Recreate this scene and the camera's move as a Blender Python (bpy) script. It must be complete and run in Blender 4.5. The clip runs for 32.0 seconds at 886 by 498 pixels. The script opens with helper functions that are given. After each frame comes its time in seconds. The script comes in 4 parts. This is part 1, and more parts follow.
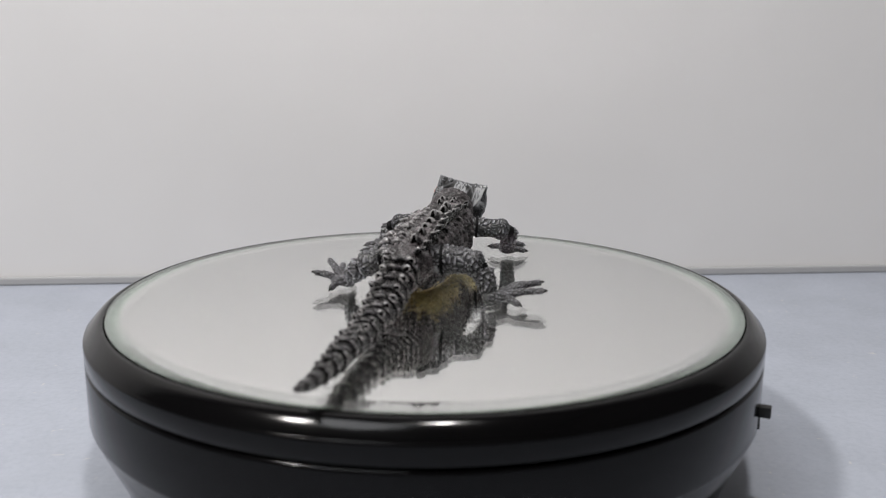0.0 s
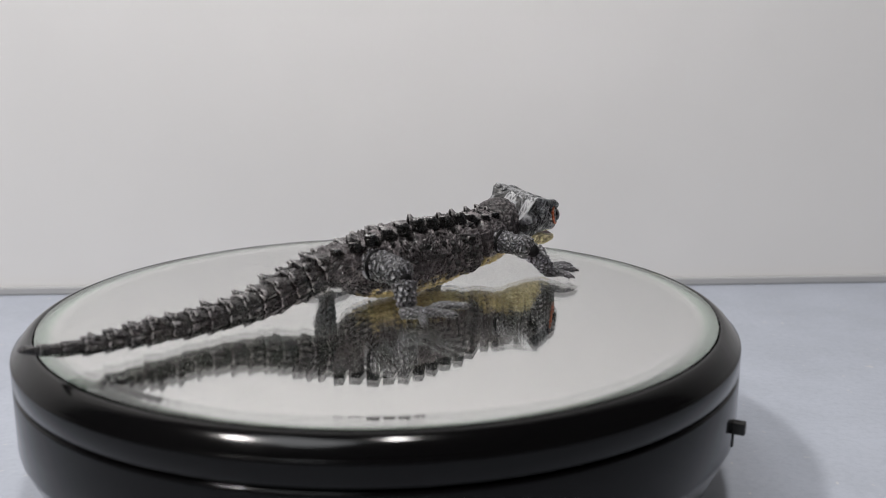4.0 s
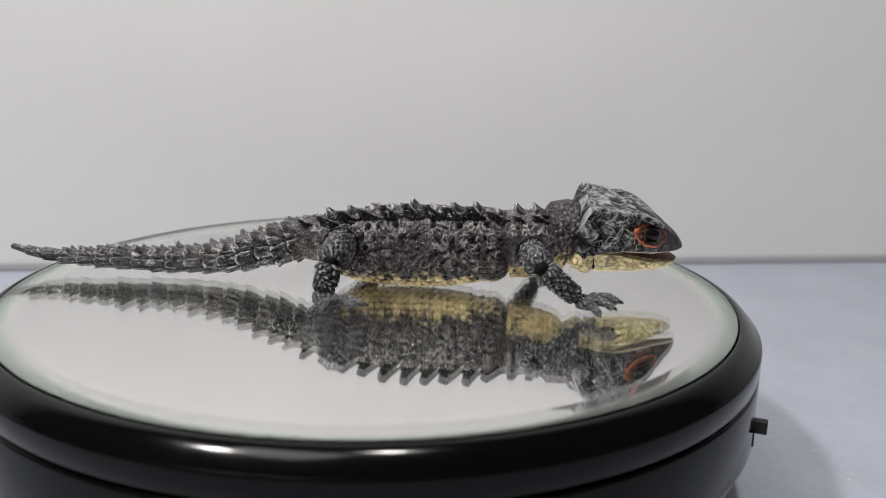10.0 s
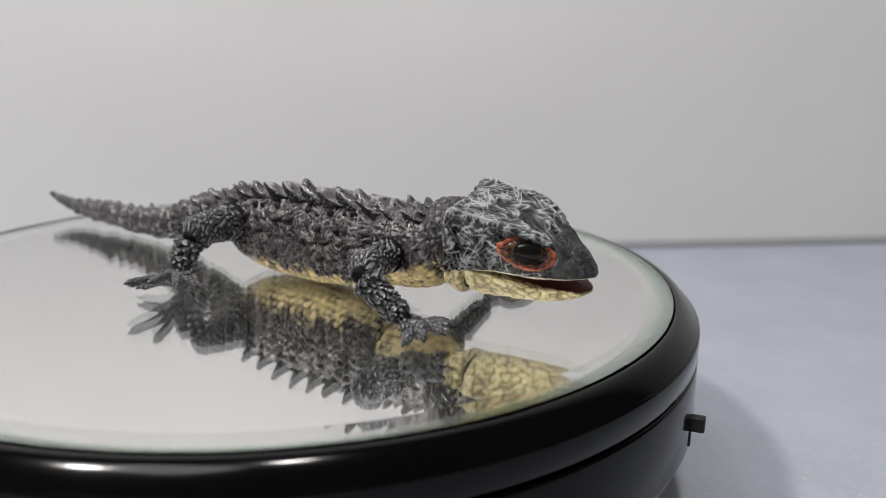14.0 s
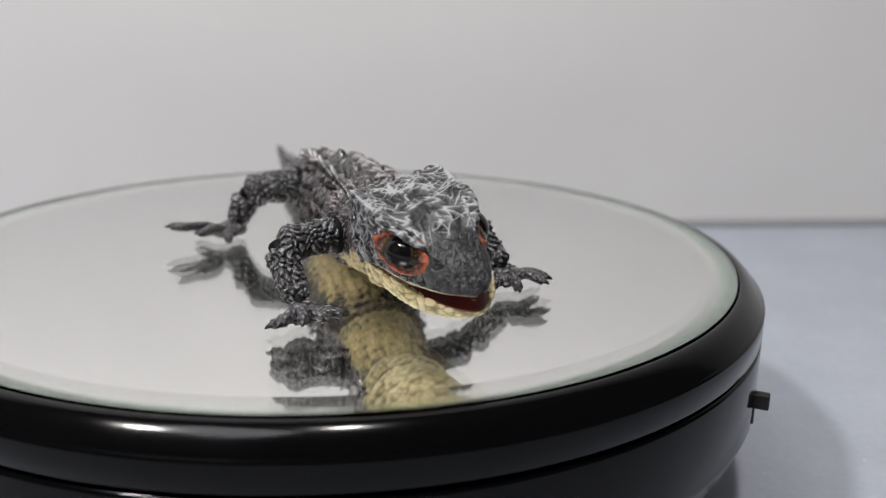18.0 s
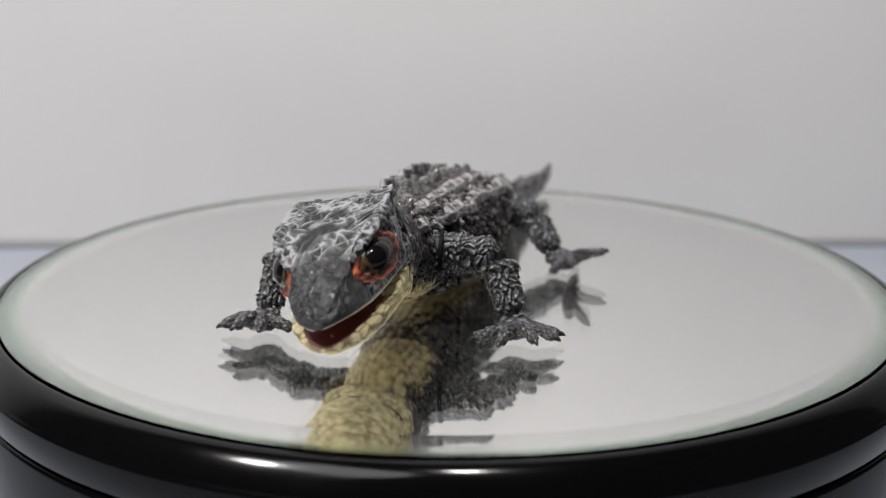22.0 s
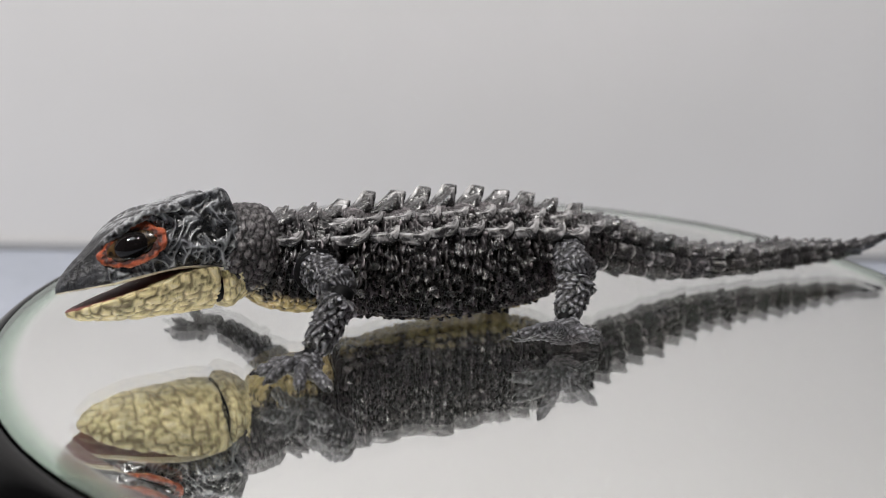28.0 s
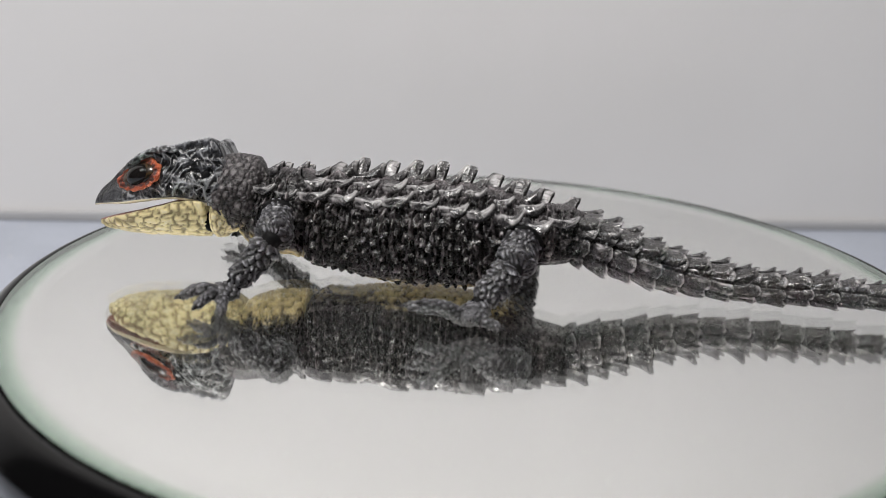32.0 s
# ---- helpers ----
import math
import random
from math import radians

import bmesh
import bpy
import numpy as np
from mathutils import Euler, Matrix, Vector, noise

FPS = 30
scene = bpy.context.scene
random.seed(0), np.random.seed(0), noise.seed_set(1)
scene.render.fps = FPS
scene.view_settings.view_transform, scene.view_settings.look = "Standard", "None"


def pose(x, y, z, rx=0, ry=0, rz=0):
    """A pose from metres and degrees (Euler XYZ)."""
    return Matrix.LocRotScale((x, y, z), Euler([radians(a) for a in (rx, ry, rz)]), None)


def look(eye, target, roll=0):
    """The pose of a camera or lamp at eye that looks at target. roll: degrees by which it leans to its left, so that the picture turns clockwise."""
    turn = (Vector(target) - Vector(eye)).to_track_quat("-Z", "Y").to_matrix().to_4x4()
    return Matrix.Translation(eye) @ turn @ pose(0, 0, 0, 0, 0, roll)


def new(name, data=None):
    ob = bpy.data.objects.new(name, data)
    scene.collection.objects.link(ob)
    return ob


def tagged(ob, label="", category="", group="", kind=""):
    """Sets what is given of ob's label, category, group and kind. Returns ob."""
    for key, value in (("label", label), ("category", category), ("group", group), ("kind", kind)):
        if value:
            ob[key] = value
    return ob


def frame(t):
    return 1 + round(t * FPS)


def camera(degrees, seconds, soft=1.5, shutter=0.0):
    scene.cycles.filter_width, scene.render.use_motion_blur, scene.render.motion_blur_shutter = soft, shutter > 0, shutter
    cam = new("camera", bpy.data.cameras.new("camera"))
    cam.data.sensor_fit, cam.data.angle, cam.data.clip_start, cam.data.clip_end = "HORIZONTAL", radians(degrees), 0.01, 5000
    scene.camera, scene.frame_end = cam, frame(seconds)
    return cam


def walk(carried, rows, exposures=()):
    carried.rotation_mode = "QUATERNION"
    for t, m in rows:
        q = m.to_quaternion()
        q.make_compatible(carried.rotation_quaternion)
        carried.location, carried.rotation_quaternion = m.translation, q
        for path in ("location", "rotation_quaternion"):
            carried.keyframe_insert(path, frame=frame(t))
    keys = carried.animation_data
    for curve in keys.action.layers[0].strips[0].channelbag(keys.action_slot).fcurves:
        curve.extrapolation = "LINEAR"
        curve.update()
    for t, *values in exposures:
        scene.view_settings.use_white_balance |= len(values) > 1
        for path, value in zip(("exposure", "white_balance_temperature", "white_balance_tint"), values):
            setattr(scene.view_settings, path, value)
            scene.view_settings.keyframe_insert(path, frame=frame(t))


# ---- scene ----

# the camera with its shallow depth of field, held in the hand before the turning mirror; the turntable goes round clockwise
SPEED = -8.3028      # degrees a second
cam = camera(51.76, 32.0, soft=0.8)
cam.data.dof.use_dof = True
cam.data.dof.aperture_fstop = 16.0
PATH = [
    (0.0, -0.00000, -0.26787, 0.12472, 77.120, -0.279, -0.979),
    (0.5, 0.00491, -0.26243, 0.12454, 76.978, 0.271, -0.576),
    (1.0, 0.00768, -0.25980, 0.12456, 77.270, 0.525, -0.785),
    (1.5, 0.01076, -0.25906, 0.12328, 77.303, 0.803, -0.301),
    (2.0, 0.01189, -0.25829, 0.12110, 77.331, 0.868, 0.220),
    (2.5, 0.01620, -0.25541, 0.12043, 77.166, 1.528, 1.220),
    (3.0, 0.02015, -0.25493, 0.11960, 77.918, 1.256, 1.086),
    (3.5, 0.01950, -0.25307, 0.11911, 77.975, 0.573, 0.641),
    (5.5, 0.01041, -0.25668, 0.11810, 78.248, -0.450, -1.262),
    (6.0, 0.01135, -0.25378, 0.11928, 77.850, 0.156, -1.206),
    (6.5, 0.00970, -0.25082, 0.11879, 77.666, -0.389, -1.841),
    (7.0, 0.00879, -0.25034, 0.11972, 77.379, -0.823, -1.891),
    (7.5, 0.00808, -0.24893, 0.12033, 77.100, -0.947, -1.959),
    (8.0, 0.00634, -0.24759, 0.12006, 76.919, -0.890, -2.354),
    (8.5, 0.00777, -0.23951, 0.11832, 76.158, -0.627, -2.364),
    (9.0, 0.00903, -0.23762, 0.11846, 76.179, -0.734, -2.070),
    (9.5, 0.00614, -0.23609, 0.11854, 76.153, -0.951, -2.343),
    (10.0, 0.00497, -0.23291, 0.11753, 76.158, -1.153, -2.969),
    (10.5, 0.00868, -0.22646, 0.11646, 75.869, -1.079, -3.542),
    (11.0, 0.01150, -0.22286, 0.11516, 76.365, -1.366, -3.526),
    (11.5, 0.01099, -0.22194, 0.11406, 76.691, -1.123, -3.610),
    (12.0, 0.01048, -0.21883, 0.11288, 76.828, -1.327, -4.296),
    (12.5, 0.01433, -0.21653, 0.11275, 76.444, -1.149, -3.915),
    (13.0, 0.02142, -0.21444, 0.11104, 75.986, -0.808, -3.503),
    (13.5, 0.02506, -0.21359, 0.11257, 75.199, -0.614, -3.330),
    (14.0, 0.02596, -0.21210, 0.11016, 75.571, -0.609, -3.565),
    (14.5, 0.02565, -0.21120, 0.10878, 75.451, -0.547, -3.624),
    (16.5, 0.02429, -0.20780, 0.10815, 74.548, -1.361, -2.687),
    (17.0, 0.02463, -0.21020, 0.10771, 74.476, -0.736, -2.059),
    (17.5, 0.02419, -0.20993, 0.10781, 74.358, -0.621, -1.813),
    (18.0, 0.02028, -0.20976, 0.10716, 74.335, -0.866, -1.449),
    (18.5, 0.01866, -0.20914, 0.10686, 74.223, -0.760, -0.908),
    (19.0, 0.01897, -0.20653, 0.10601, 74.079, -0.901, -0.045),
    (19.5, 0.01704, -0.20632, 0.10586, 74.475, -0.860, 0.146),
    (20.0, 0.01401, -0.20651, 0.10730, 74.472, -0.664, 0.686),
    (20.5, 0.01160, -0.20560, 0.10647, 74.594, -0.557, 0.990),
    (21.0, 0.01048, -0.20321, 0.10654, 74.381, -0.226, 1.427),
    (21.5, 0.00724, -0.20264, 0.10654, 74.316, -0.288, 1.364),
    (22.0, 0.00498, -0.19891, 0.10543, 75.261, -0.317, 1.809),
    (22.5, 0.00271, -0.19701, 0.10423, 75.594, -0.288, 1.918),
    (23.0, 0.00016, -0.19526, 0.10474, 75.669, -0.946, 2.308),
    (23.5, -0.00225, -0.19223, 0.10325, 76.394, -0.790, 2.112),
    (24.0, -0.00205, -0.19145, 0.10481, 75.895, -0.971, 2.602),
    (24.5, -0.00404, -0.18901, 0.10530, 75.647, -1.118, 2.263),
    (25.0, -0.00599, -0.18769, 0.10679, 75.294, -1.572, 2.006),
    (25.5, -0.00600, -0.18264, 0.10782, 74.711, -2.266, 1.815),
    (27.5, -0.00467, -0.17840, 0.10870, 74.830, -0.761, 2.555),
    (28.0, -0.00282, -0.17470, 0.10961, 74.315, -1.011, 2.876),
    (28.5, -0.00264, -0.17442, 0.10621, 75.598, -0.917, 2.777),
    (29.0, -0.00405, -0.17367, 0.10475, 75.642, -0.935, 1.815),
    (29.5, -0.00390, -0.17423, 0.10648, 75.089, -1.013, 1.606),
    (30.0, -0.00800, -0.17522, 0.10996, 73.434, -1.642, 0.543),
    (30.5, -0.01097, -0.17884, 0.11383, 72.820, -1.844, -0.211),
    (31.0, -0.01383, -0.18183, 0.11510, 72.473, -2.169, -0.440),
    (31.5, -0.01048, -0.18201, 0.11652, 72.417, -1.768, -0.015),
    (32.0, -0.01034, -0.17996, 0.11543, 71.826, -1.887, -0.276),
]
walk(cam, [(t, pose(x, y, z, rx, ry, rz)) for t, x, y, z, rx, ry, rz in PATH])

# world, lamps and exposure: a closed, darkly painted room lit from above
H = 0.050            # height of the mirror's face over the table
world = bpy.data.worlds.new("room_air")
scene.world = world
world.use_nodes = True
world.node_tree.nodes["Background"].inputs[0].default_value = (1, 0.98, 0.96, 1)
world.node_tree.nodes["Background"].inputs[1].default_value = 0.05


def area_lamp(name, eye, target, size, watts, colour):
    data = bpy.data.lights.new(name, "AREA")
    data.shape, data.size, data.energy, data.color = "DISK", size, watts, colour
    ob = new(name, data)
    ob.matrix_world = look(eye, target)
    return ob


area_lamp("key_lamp", (-0.45, -0.30, 0.80), (0, 0.02, 0.05), 0.09, 5.5, (1.0, 0.965, 0.93))
area_lamp("second_lamp", (0.05, -0.25, 0.90), (0, 0.02, 0.05), 0.08, 3.8, (1.0, 0.97, 0.94))
# unseen fill lamp, added for ambient brightness
area_lamp("ambient_fill", (-0.6, -0.7, 2.2), (0, 0, 0), 0.9, 13.0, (0.95, 0.97, 1.0))

# materials


def mat(name, base=(0.5, 0.5, 0.5), rough=0.5, metal=0.0):
    m = bpy.data.materials.new(name)
    m.use_nodes = True
    b = m.node_tree.nodes["Principled BSDF"]
    b.inputs["Base Color"].default_value = (*base, 1)
    b.inputs["Roughness"].default_value = rough
    b.inputs["Metallic"].default_value = metal
    return m, m.node_tree, b


def node(nt, kind, **sets):
    n = nt.nodes.new(kind)
    for k, v in sets.items():
        n.inputs[k.replace("_", " ")].default_value = v
    return n


def coords(nt):
    return nt.nodes.new("ShaderNodeTexCoord").outputs["Object"]


def noise_tex(nt, scale, detail=4.0, rough=0.55, distort=0.0, vec=None):
    n = node(nt, "ShaderNodeTexNoise", Scale=scale, Detail=detail, Roughness=rough, Distortion=distort)
    nt.links.new(vec if vec is not None else coords(nt), n.inputs["Vector"])
    return n.outputs["Fac"]


def voronoi(nt, scale, feature="F1", vec=None, randomness=1.0):
    n = node(nt, "ShaderNodeTexVoronoi", Scale=scale, Randomness=randomness)
    n.feature = feature
    nt.links.new(vec if vec is not None else coords(nt), n.inputs["Vector"])
    return n.outputs["Distance"]


def ramp(nt, fac, stops):
    n = nt.nodes.new("ShaderNodeValToRGB")
    els = n.color_ramp.elements
    while len(els) < len(stops):
        els.new(0.5)
    for e, (p, c) in zip(els, stops):
        e.position = p
        e.color = (*c, 1) if len(c) == 3 else c
    nt.links.new(fac, n.inputs["Fac"])
    return n.outputs["Color"]


def grey(v):
    return (v, v, v)


def mixed(nt, fac, a, b, blend="MIX"):
    n = nt.nodes.new("ShaderNodeMix")
    n.data_type, n.blend_type = "RGBA", blend
    for k, v in ((0, fac), (6, a), (7, b)):
        if isinstance(v, (int, float)):
            n.inputs[k].default_value = v
        elif isinstance(v, tuple):
            n.inputs[k].default_value = (*v, 1)
        else:
            nt.links.new(v, n.inputs[k])
    return n.outputs[2]


def sums(nt, op, a, b):
    n = nt.nodes.new("ShaderNodeMath")
    n.operation = op
    for k, v in ((0, a), (1, b)):
        if isinstance(v, (int, float)):
            n.inputs[k].default_value = v
        else:
            nt.links.new(v, n.inputs[k])
    return n.outputs[0]


def bump(nt, b, height, strength, distance):
    n = node(nt, "ShaderNodeBump", Strength=strength, Distance=distance)
    nt.links.new(height, n.inputs["Height"])
    nt.links.new(n.outputs["Normal"], b.inputs["Normal"])


def warped(nt, scale, amount):
    """Object coordinates pushed about by a noise, for crumpled patterns."""
    c = coords(nt)
    n = node(nt, "ShaderNodeTexNoise", Scale=scale, Detail=2.0)
    nt.links.new(c, n.inputs["Vector"])
    s = nt.nodes.new("ShaderNodeVectorMath")
    s.operation = "SCALE"
    s.inputs["Scale"].default_value = amount
    nt.links.new(n.outputs["Color"], s.inputs[0])
    a = nt.nodes.new("ShaderNodeVectorMath")
    a.operation = "ADD"
    nt.links.new(c, a.inputs[0])
    nt.links.new(s.outputs[0], a.inputs[1])
    return a.outputs[0]


def skin(name, dark, mid, light, scale=900.0, depth=0.0005, rough=0.40, ridge_pale=1.0, start=0.62, grain=0.6, shine=0.5, under=None):
    """Sculpted scaly skin: a black wash that also puts shade into the grooves, a dry-brushed pale coat that also puts
    glints on the raised sculpting, satin varnish over all.
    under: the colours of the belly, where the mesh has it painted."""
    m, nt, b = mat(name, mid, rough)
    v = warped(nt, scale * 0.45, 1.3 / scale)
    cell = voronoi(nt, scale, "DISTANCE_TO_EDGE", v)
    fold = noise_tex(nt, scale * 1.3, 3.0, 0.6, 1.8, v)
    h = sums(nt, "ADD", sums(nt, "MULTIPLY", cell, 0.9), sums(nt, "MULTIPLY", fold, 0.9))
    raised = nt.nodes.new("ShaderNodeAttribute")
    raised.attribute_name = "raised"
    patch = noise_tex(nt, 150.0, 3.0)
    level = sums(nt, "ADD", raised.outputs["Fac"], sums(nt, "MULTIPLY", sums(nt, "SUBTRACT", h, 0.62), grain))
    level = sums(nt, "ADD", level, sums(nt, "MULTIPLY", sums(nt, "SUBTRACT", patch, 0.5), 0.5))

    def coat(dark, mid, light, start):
        pale = tuple(x + (y - x) * ridge_pale for x, y in zip(mid, light))
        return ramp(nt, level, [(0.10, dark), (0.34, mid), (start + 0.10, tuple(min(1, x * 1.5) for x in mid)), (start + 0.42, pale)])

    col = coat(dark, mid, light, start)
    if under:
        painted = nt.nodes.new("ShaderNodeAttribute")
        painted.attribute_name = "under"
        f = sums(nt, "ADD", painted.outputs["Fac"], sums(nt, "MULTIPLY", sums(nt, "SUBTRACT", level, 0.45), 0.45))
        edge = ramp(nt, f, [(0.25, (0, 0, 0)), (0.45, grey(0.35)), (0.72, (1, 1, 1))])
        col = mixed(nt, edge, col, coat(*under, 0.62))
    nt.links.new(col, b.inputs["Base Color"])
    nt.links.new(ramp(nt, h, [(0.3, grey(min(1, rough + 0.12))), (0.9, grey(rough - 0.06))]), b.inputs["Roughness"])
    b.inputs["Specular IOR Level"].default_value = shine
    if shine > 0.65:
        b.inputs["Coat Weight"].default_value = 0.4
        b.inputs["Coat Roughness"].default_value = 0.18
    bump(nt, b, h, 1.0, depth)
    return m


YELLOW = ((0.060, 0.038, 0.017), (0.34, 0.268, 0.125), (0.62, 0.53, 0.31))
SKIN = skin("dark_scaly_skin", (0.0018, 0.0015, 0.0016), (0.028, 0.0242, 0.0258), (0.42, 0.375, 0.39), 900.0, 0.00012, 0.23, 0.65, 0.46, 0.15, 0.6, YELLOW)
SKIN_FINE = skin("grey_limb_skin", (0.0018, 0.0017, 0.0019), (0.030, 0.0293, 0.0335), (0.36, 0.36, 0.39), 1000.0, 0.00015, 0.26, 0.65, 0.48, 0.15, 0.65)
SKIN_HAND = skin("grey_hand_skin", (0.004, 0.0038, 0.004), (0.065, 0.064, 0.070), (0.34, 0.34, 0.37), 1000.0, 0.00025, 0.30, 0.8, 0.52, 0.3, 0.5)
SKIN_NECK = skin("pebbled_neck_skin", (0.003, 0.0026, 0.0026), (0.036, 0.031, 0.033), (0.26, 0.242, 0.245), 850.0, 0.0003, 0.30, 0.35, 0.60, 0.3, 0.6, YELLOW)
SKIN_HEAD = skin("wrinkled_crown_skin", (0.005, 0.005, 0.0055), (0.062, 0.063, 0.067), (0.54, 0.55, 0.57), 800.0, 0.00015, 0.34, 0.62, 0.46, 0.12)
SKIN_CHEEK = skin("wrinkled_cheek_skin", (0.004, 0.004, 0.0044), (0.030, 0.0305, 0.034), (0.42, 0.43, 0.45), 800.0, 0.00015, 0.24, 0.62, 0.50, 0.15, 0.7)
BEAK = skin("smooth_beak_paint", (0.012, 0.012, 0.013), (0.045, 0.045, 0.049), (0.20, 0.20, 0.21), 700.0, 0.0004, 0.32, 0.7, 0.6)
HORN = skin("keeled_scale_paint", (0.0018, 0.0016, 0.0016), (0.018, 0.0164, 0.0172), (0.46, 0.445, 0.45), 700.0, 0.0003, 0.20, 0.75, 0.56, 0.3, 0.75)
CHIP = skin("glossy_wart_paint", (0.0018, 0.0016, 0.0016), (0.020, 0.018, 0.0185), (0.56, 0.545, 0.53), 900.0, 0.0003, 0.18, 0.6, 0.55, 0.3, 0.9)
PIT = skin("black_dent_shade", (0.0015, 0.0013, 0.0013), (0.007, 0.0062, 0.0066), (0.05, 0.047, 0.05), 900.0, 0.0002, 0.4, 0.5, 0.7, 0.3, 0.3)
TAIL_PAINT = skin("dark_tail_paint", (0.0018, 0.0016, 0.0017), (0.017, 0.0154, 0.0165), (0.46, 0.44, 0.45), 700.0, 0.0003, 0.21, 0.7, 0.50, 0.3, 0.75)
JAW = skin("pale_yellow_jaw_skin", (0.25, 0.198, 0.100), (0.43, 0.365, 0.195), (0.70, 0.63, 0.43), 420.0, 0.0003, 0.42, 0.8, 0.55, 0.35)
nt = JAW.node_tree
b = nt.nodes["Principled BSDF"]
blotch = ramp(nt, noise_tex(nt, 130.0, 3.0, 0.6), [(0.56, (0, 0, 0)), (0.72, grey(0.32))])
nt.links.new(mixed(nt, blotch, b.inputs["Base Color"].links[0].from_socket, (0.11, 0.105, 0.085)), b.inputs["Base Color"])
LIP = mat("cream_lip_paint", (0.58, 0.52, 0.38), 0.5)[0]
MOUTH, nt, b = mat("dark_red_mouth", (0.19, 0.060, 0.048), 0.5)
# black of the joint pins, and painted shade for gaps and openings
JOINT_AND_HOLLOW = mat("black_joint_and_hollow_shade", (0.003, 0.003, 0.0034), 0.6)[0]
JOINT_AND_HOLLOW.node_tree.nodes["Principled BSDF"].inputs["Specular IOR Level"].default_value = 0.1

IRIS, nt, b = mat("brown_glossy_iris", (0.05, 0.03, 0.015), 0.22)
nt.links.new(ramp(nt, noise_tex(nt, 900.0, 3.0), [(0.40, (0.010, 0.007, 0.004)), (0.75, (0.09, 0.050, 0.020))]), b.inputs["Base Color"])
EYE, nt, b = mat("black_glossy_eye", (0.006, 0.005, 0.005), 0.06)
b.inputs["Specular IOR Level"].default_value = 0.35
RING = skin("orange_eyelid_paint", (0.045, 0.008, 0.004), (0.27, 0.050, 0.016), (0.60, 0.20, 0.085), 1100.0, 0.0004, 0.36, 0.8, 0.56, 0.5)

BLACK, nt, b = mat("black_glossy_plastic", (0.0025, 0.0024, 0.0026), 0.2)
b.inputs["Specular IOR Level"].default_value = 0.20
nt.links.new(ramp(nt, noise_tex(nt, 60.0, 4.0), [(0.35, grey(0.10)), (0.7, grey(0.15))]), b.inputs["Roughness"])
bump(nt, b, noise_tex(nt, 900.0, 2.0), 0.04, 0.0001)

MATT_BLACK = mat("matt_black_plastic", (0.007, 0.007, 0.007), 0.5)[0]

GLASS, nt, b = mat("mirror_glass", (0.985, 0.992, 0.985), 0.0)
b.inputs["Transmission Weight"].default_value = 1.0
b.inputs["IOR"].default_value = 1.5
SILVER = mat("mirror_silver", (0.955, 0.950, 0.938), 0.0, 0.994)[0]

# green of the glass edge, with darker bevel reflections put into the ramp
BEVEL_TINT, nt, b = mat("bevel_tint_paint", (0.56, 0.62, 0.57), 0.16, 1.0)
away = nt.nodes.new("ShaderNodeVectorMath")
away.operation = "LENGTH"
nt.links.new(coords(nt), away.inputs[0])
nt.links.new(ramp(nt, sums(nt, "DIVIDE", sums(nt, "SUBTRACT", away.outputs["Value"], 0.0878), 0.0051), [(0.0, (0.93, 0.94, 0.92)), (0.25, (0.70, 0.80, 0.70)), (0.55, (0.36, 0.52, 0.40)), (0.8, (0.24, 0.37, 0.28)), (1.0, (0.15, 0.23, 0.17))]), b.inputs["Base Color"])

WALL, nt, b = mat("white_board_paint", (0.74, 0.73, 0.73), 0.75)
wv = noise_tex(nt, 6.0, 3.0)
nt.links.new(ramp(nt, wv, [(0.3, (0.71, 0.70, 0.70)), (0.7, (0.76, 0.75, 0.75))]), b.inputs["Base Color"])
bump(nt, b, noise_tex(nt, 500.0, 3.0), 0.08, 0.0002)

TABLE, nt, b = mat("blue_grey_table_paint", (0.36, 0.385, 0.44), 0.55)
sp = noise_tex(nt, 420.0, 5.0, 0.7)
big = noise_tex(nt, 35.0, 4.0)
c1 = ramp(nt, sp, [(0.30, (0.33, 0.355, 0.414)), (0.5, (0.36, 0.385, 0.445)), (0.74, (0.385, 0.41, 0.468))])
c2 = mixed(nt, 1.0, c1, ramp(nt, big, [(0.3, grey(0.93)), (0.7, grey(1.05))]), "MULTIPLY")
fleck = ramp(nt, noise_tex(nt, 210.0, 2.0, 0.5, 0.8), [(0.70, (0, 0, 0)), (0.76, grey(0.7))])
nt.links.new(mixed(nt, fleck, c2, (0.50, 0.49, 0.47)), b.inputs["Base Color"])
bump(nt, b, sp, 0.15, 0.0004)

# grey of the shadow band where board and table meet
FOOT_SHADE = mat("foot_shadow_grey", (0.40, 0.40, 0.41), 0.7)[0]
# the room's dimness is put into this dark paint, for dark reflections
ROOM = mat("dark_room_paint", (0.10, 0.10, 0.10), 0.9)[0]
FLOOR = mat("plain_floor", (0.10, 0.09, 0.08), 0.7)[0]

# building blocks


def part(name, mesh, material, parent=None, label=""):
    """One object under its thing, from a mesh, a bmesh or (verts, faces) with, for painted skin, how far each point is raised."""
    if isinstance(mesh, bpy.types.Mesh):
        me = mesh
    else:
        me = bpy.data.meshes.new(name)
        if isinstance(mesh, tuple):
            me.from_pydata([tuple(v) for v in mesh[0]], [], mesh[1])
            bm = bmesh.new()
            bm.from_mesh(me)
            bmesh.ops.recalc_face_normals(bm, faces=bm.faces)
            bm.to_mesh(me)
            bm.free()
            relief_mask(me, mesh[2] if len(mesh) > 2 else None, len(mesh) > 3)
        else:
            mesh.to_mesh(me)
            mesh.free()
        me.shade_smooth()
    if material is not None and not me.materials:
        me.materials.append(material)
    ob = new(name, me)
    if parent is not None:
        ob.parent = parent
    if label:
        tagged(ob, label)
    return ob


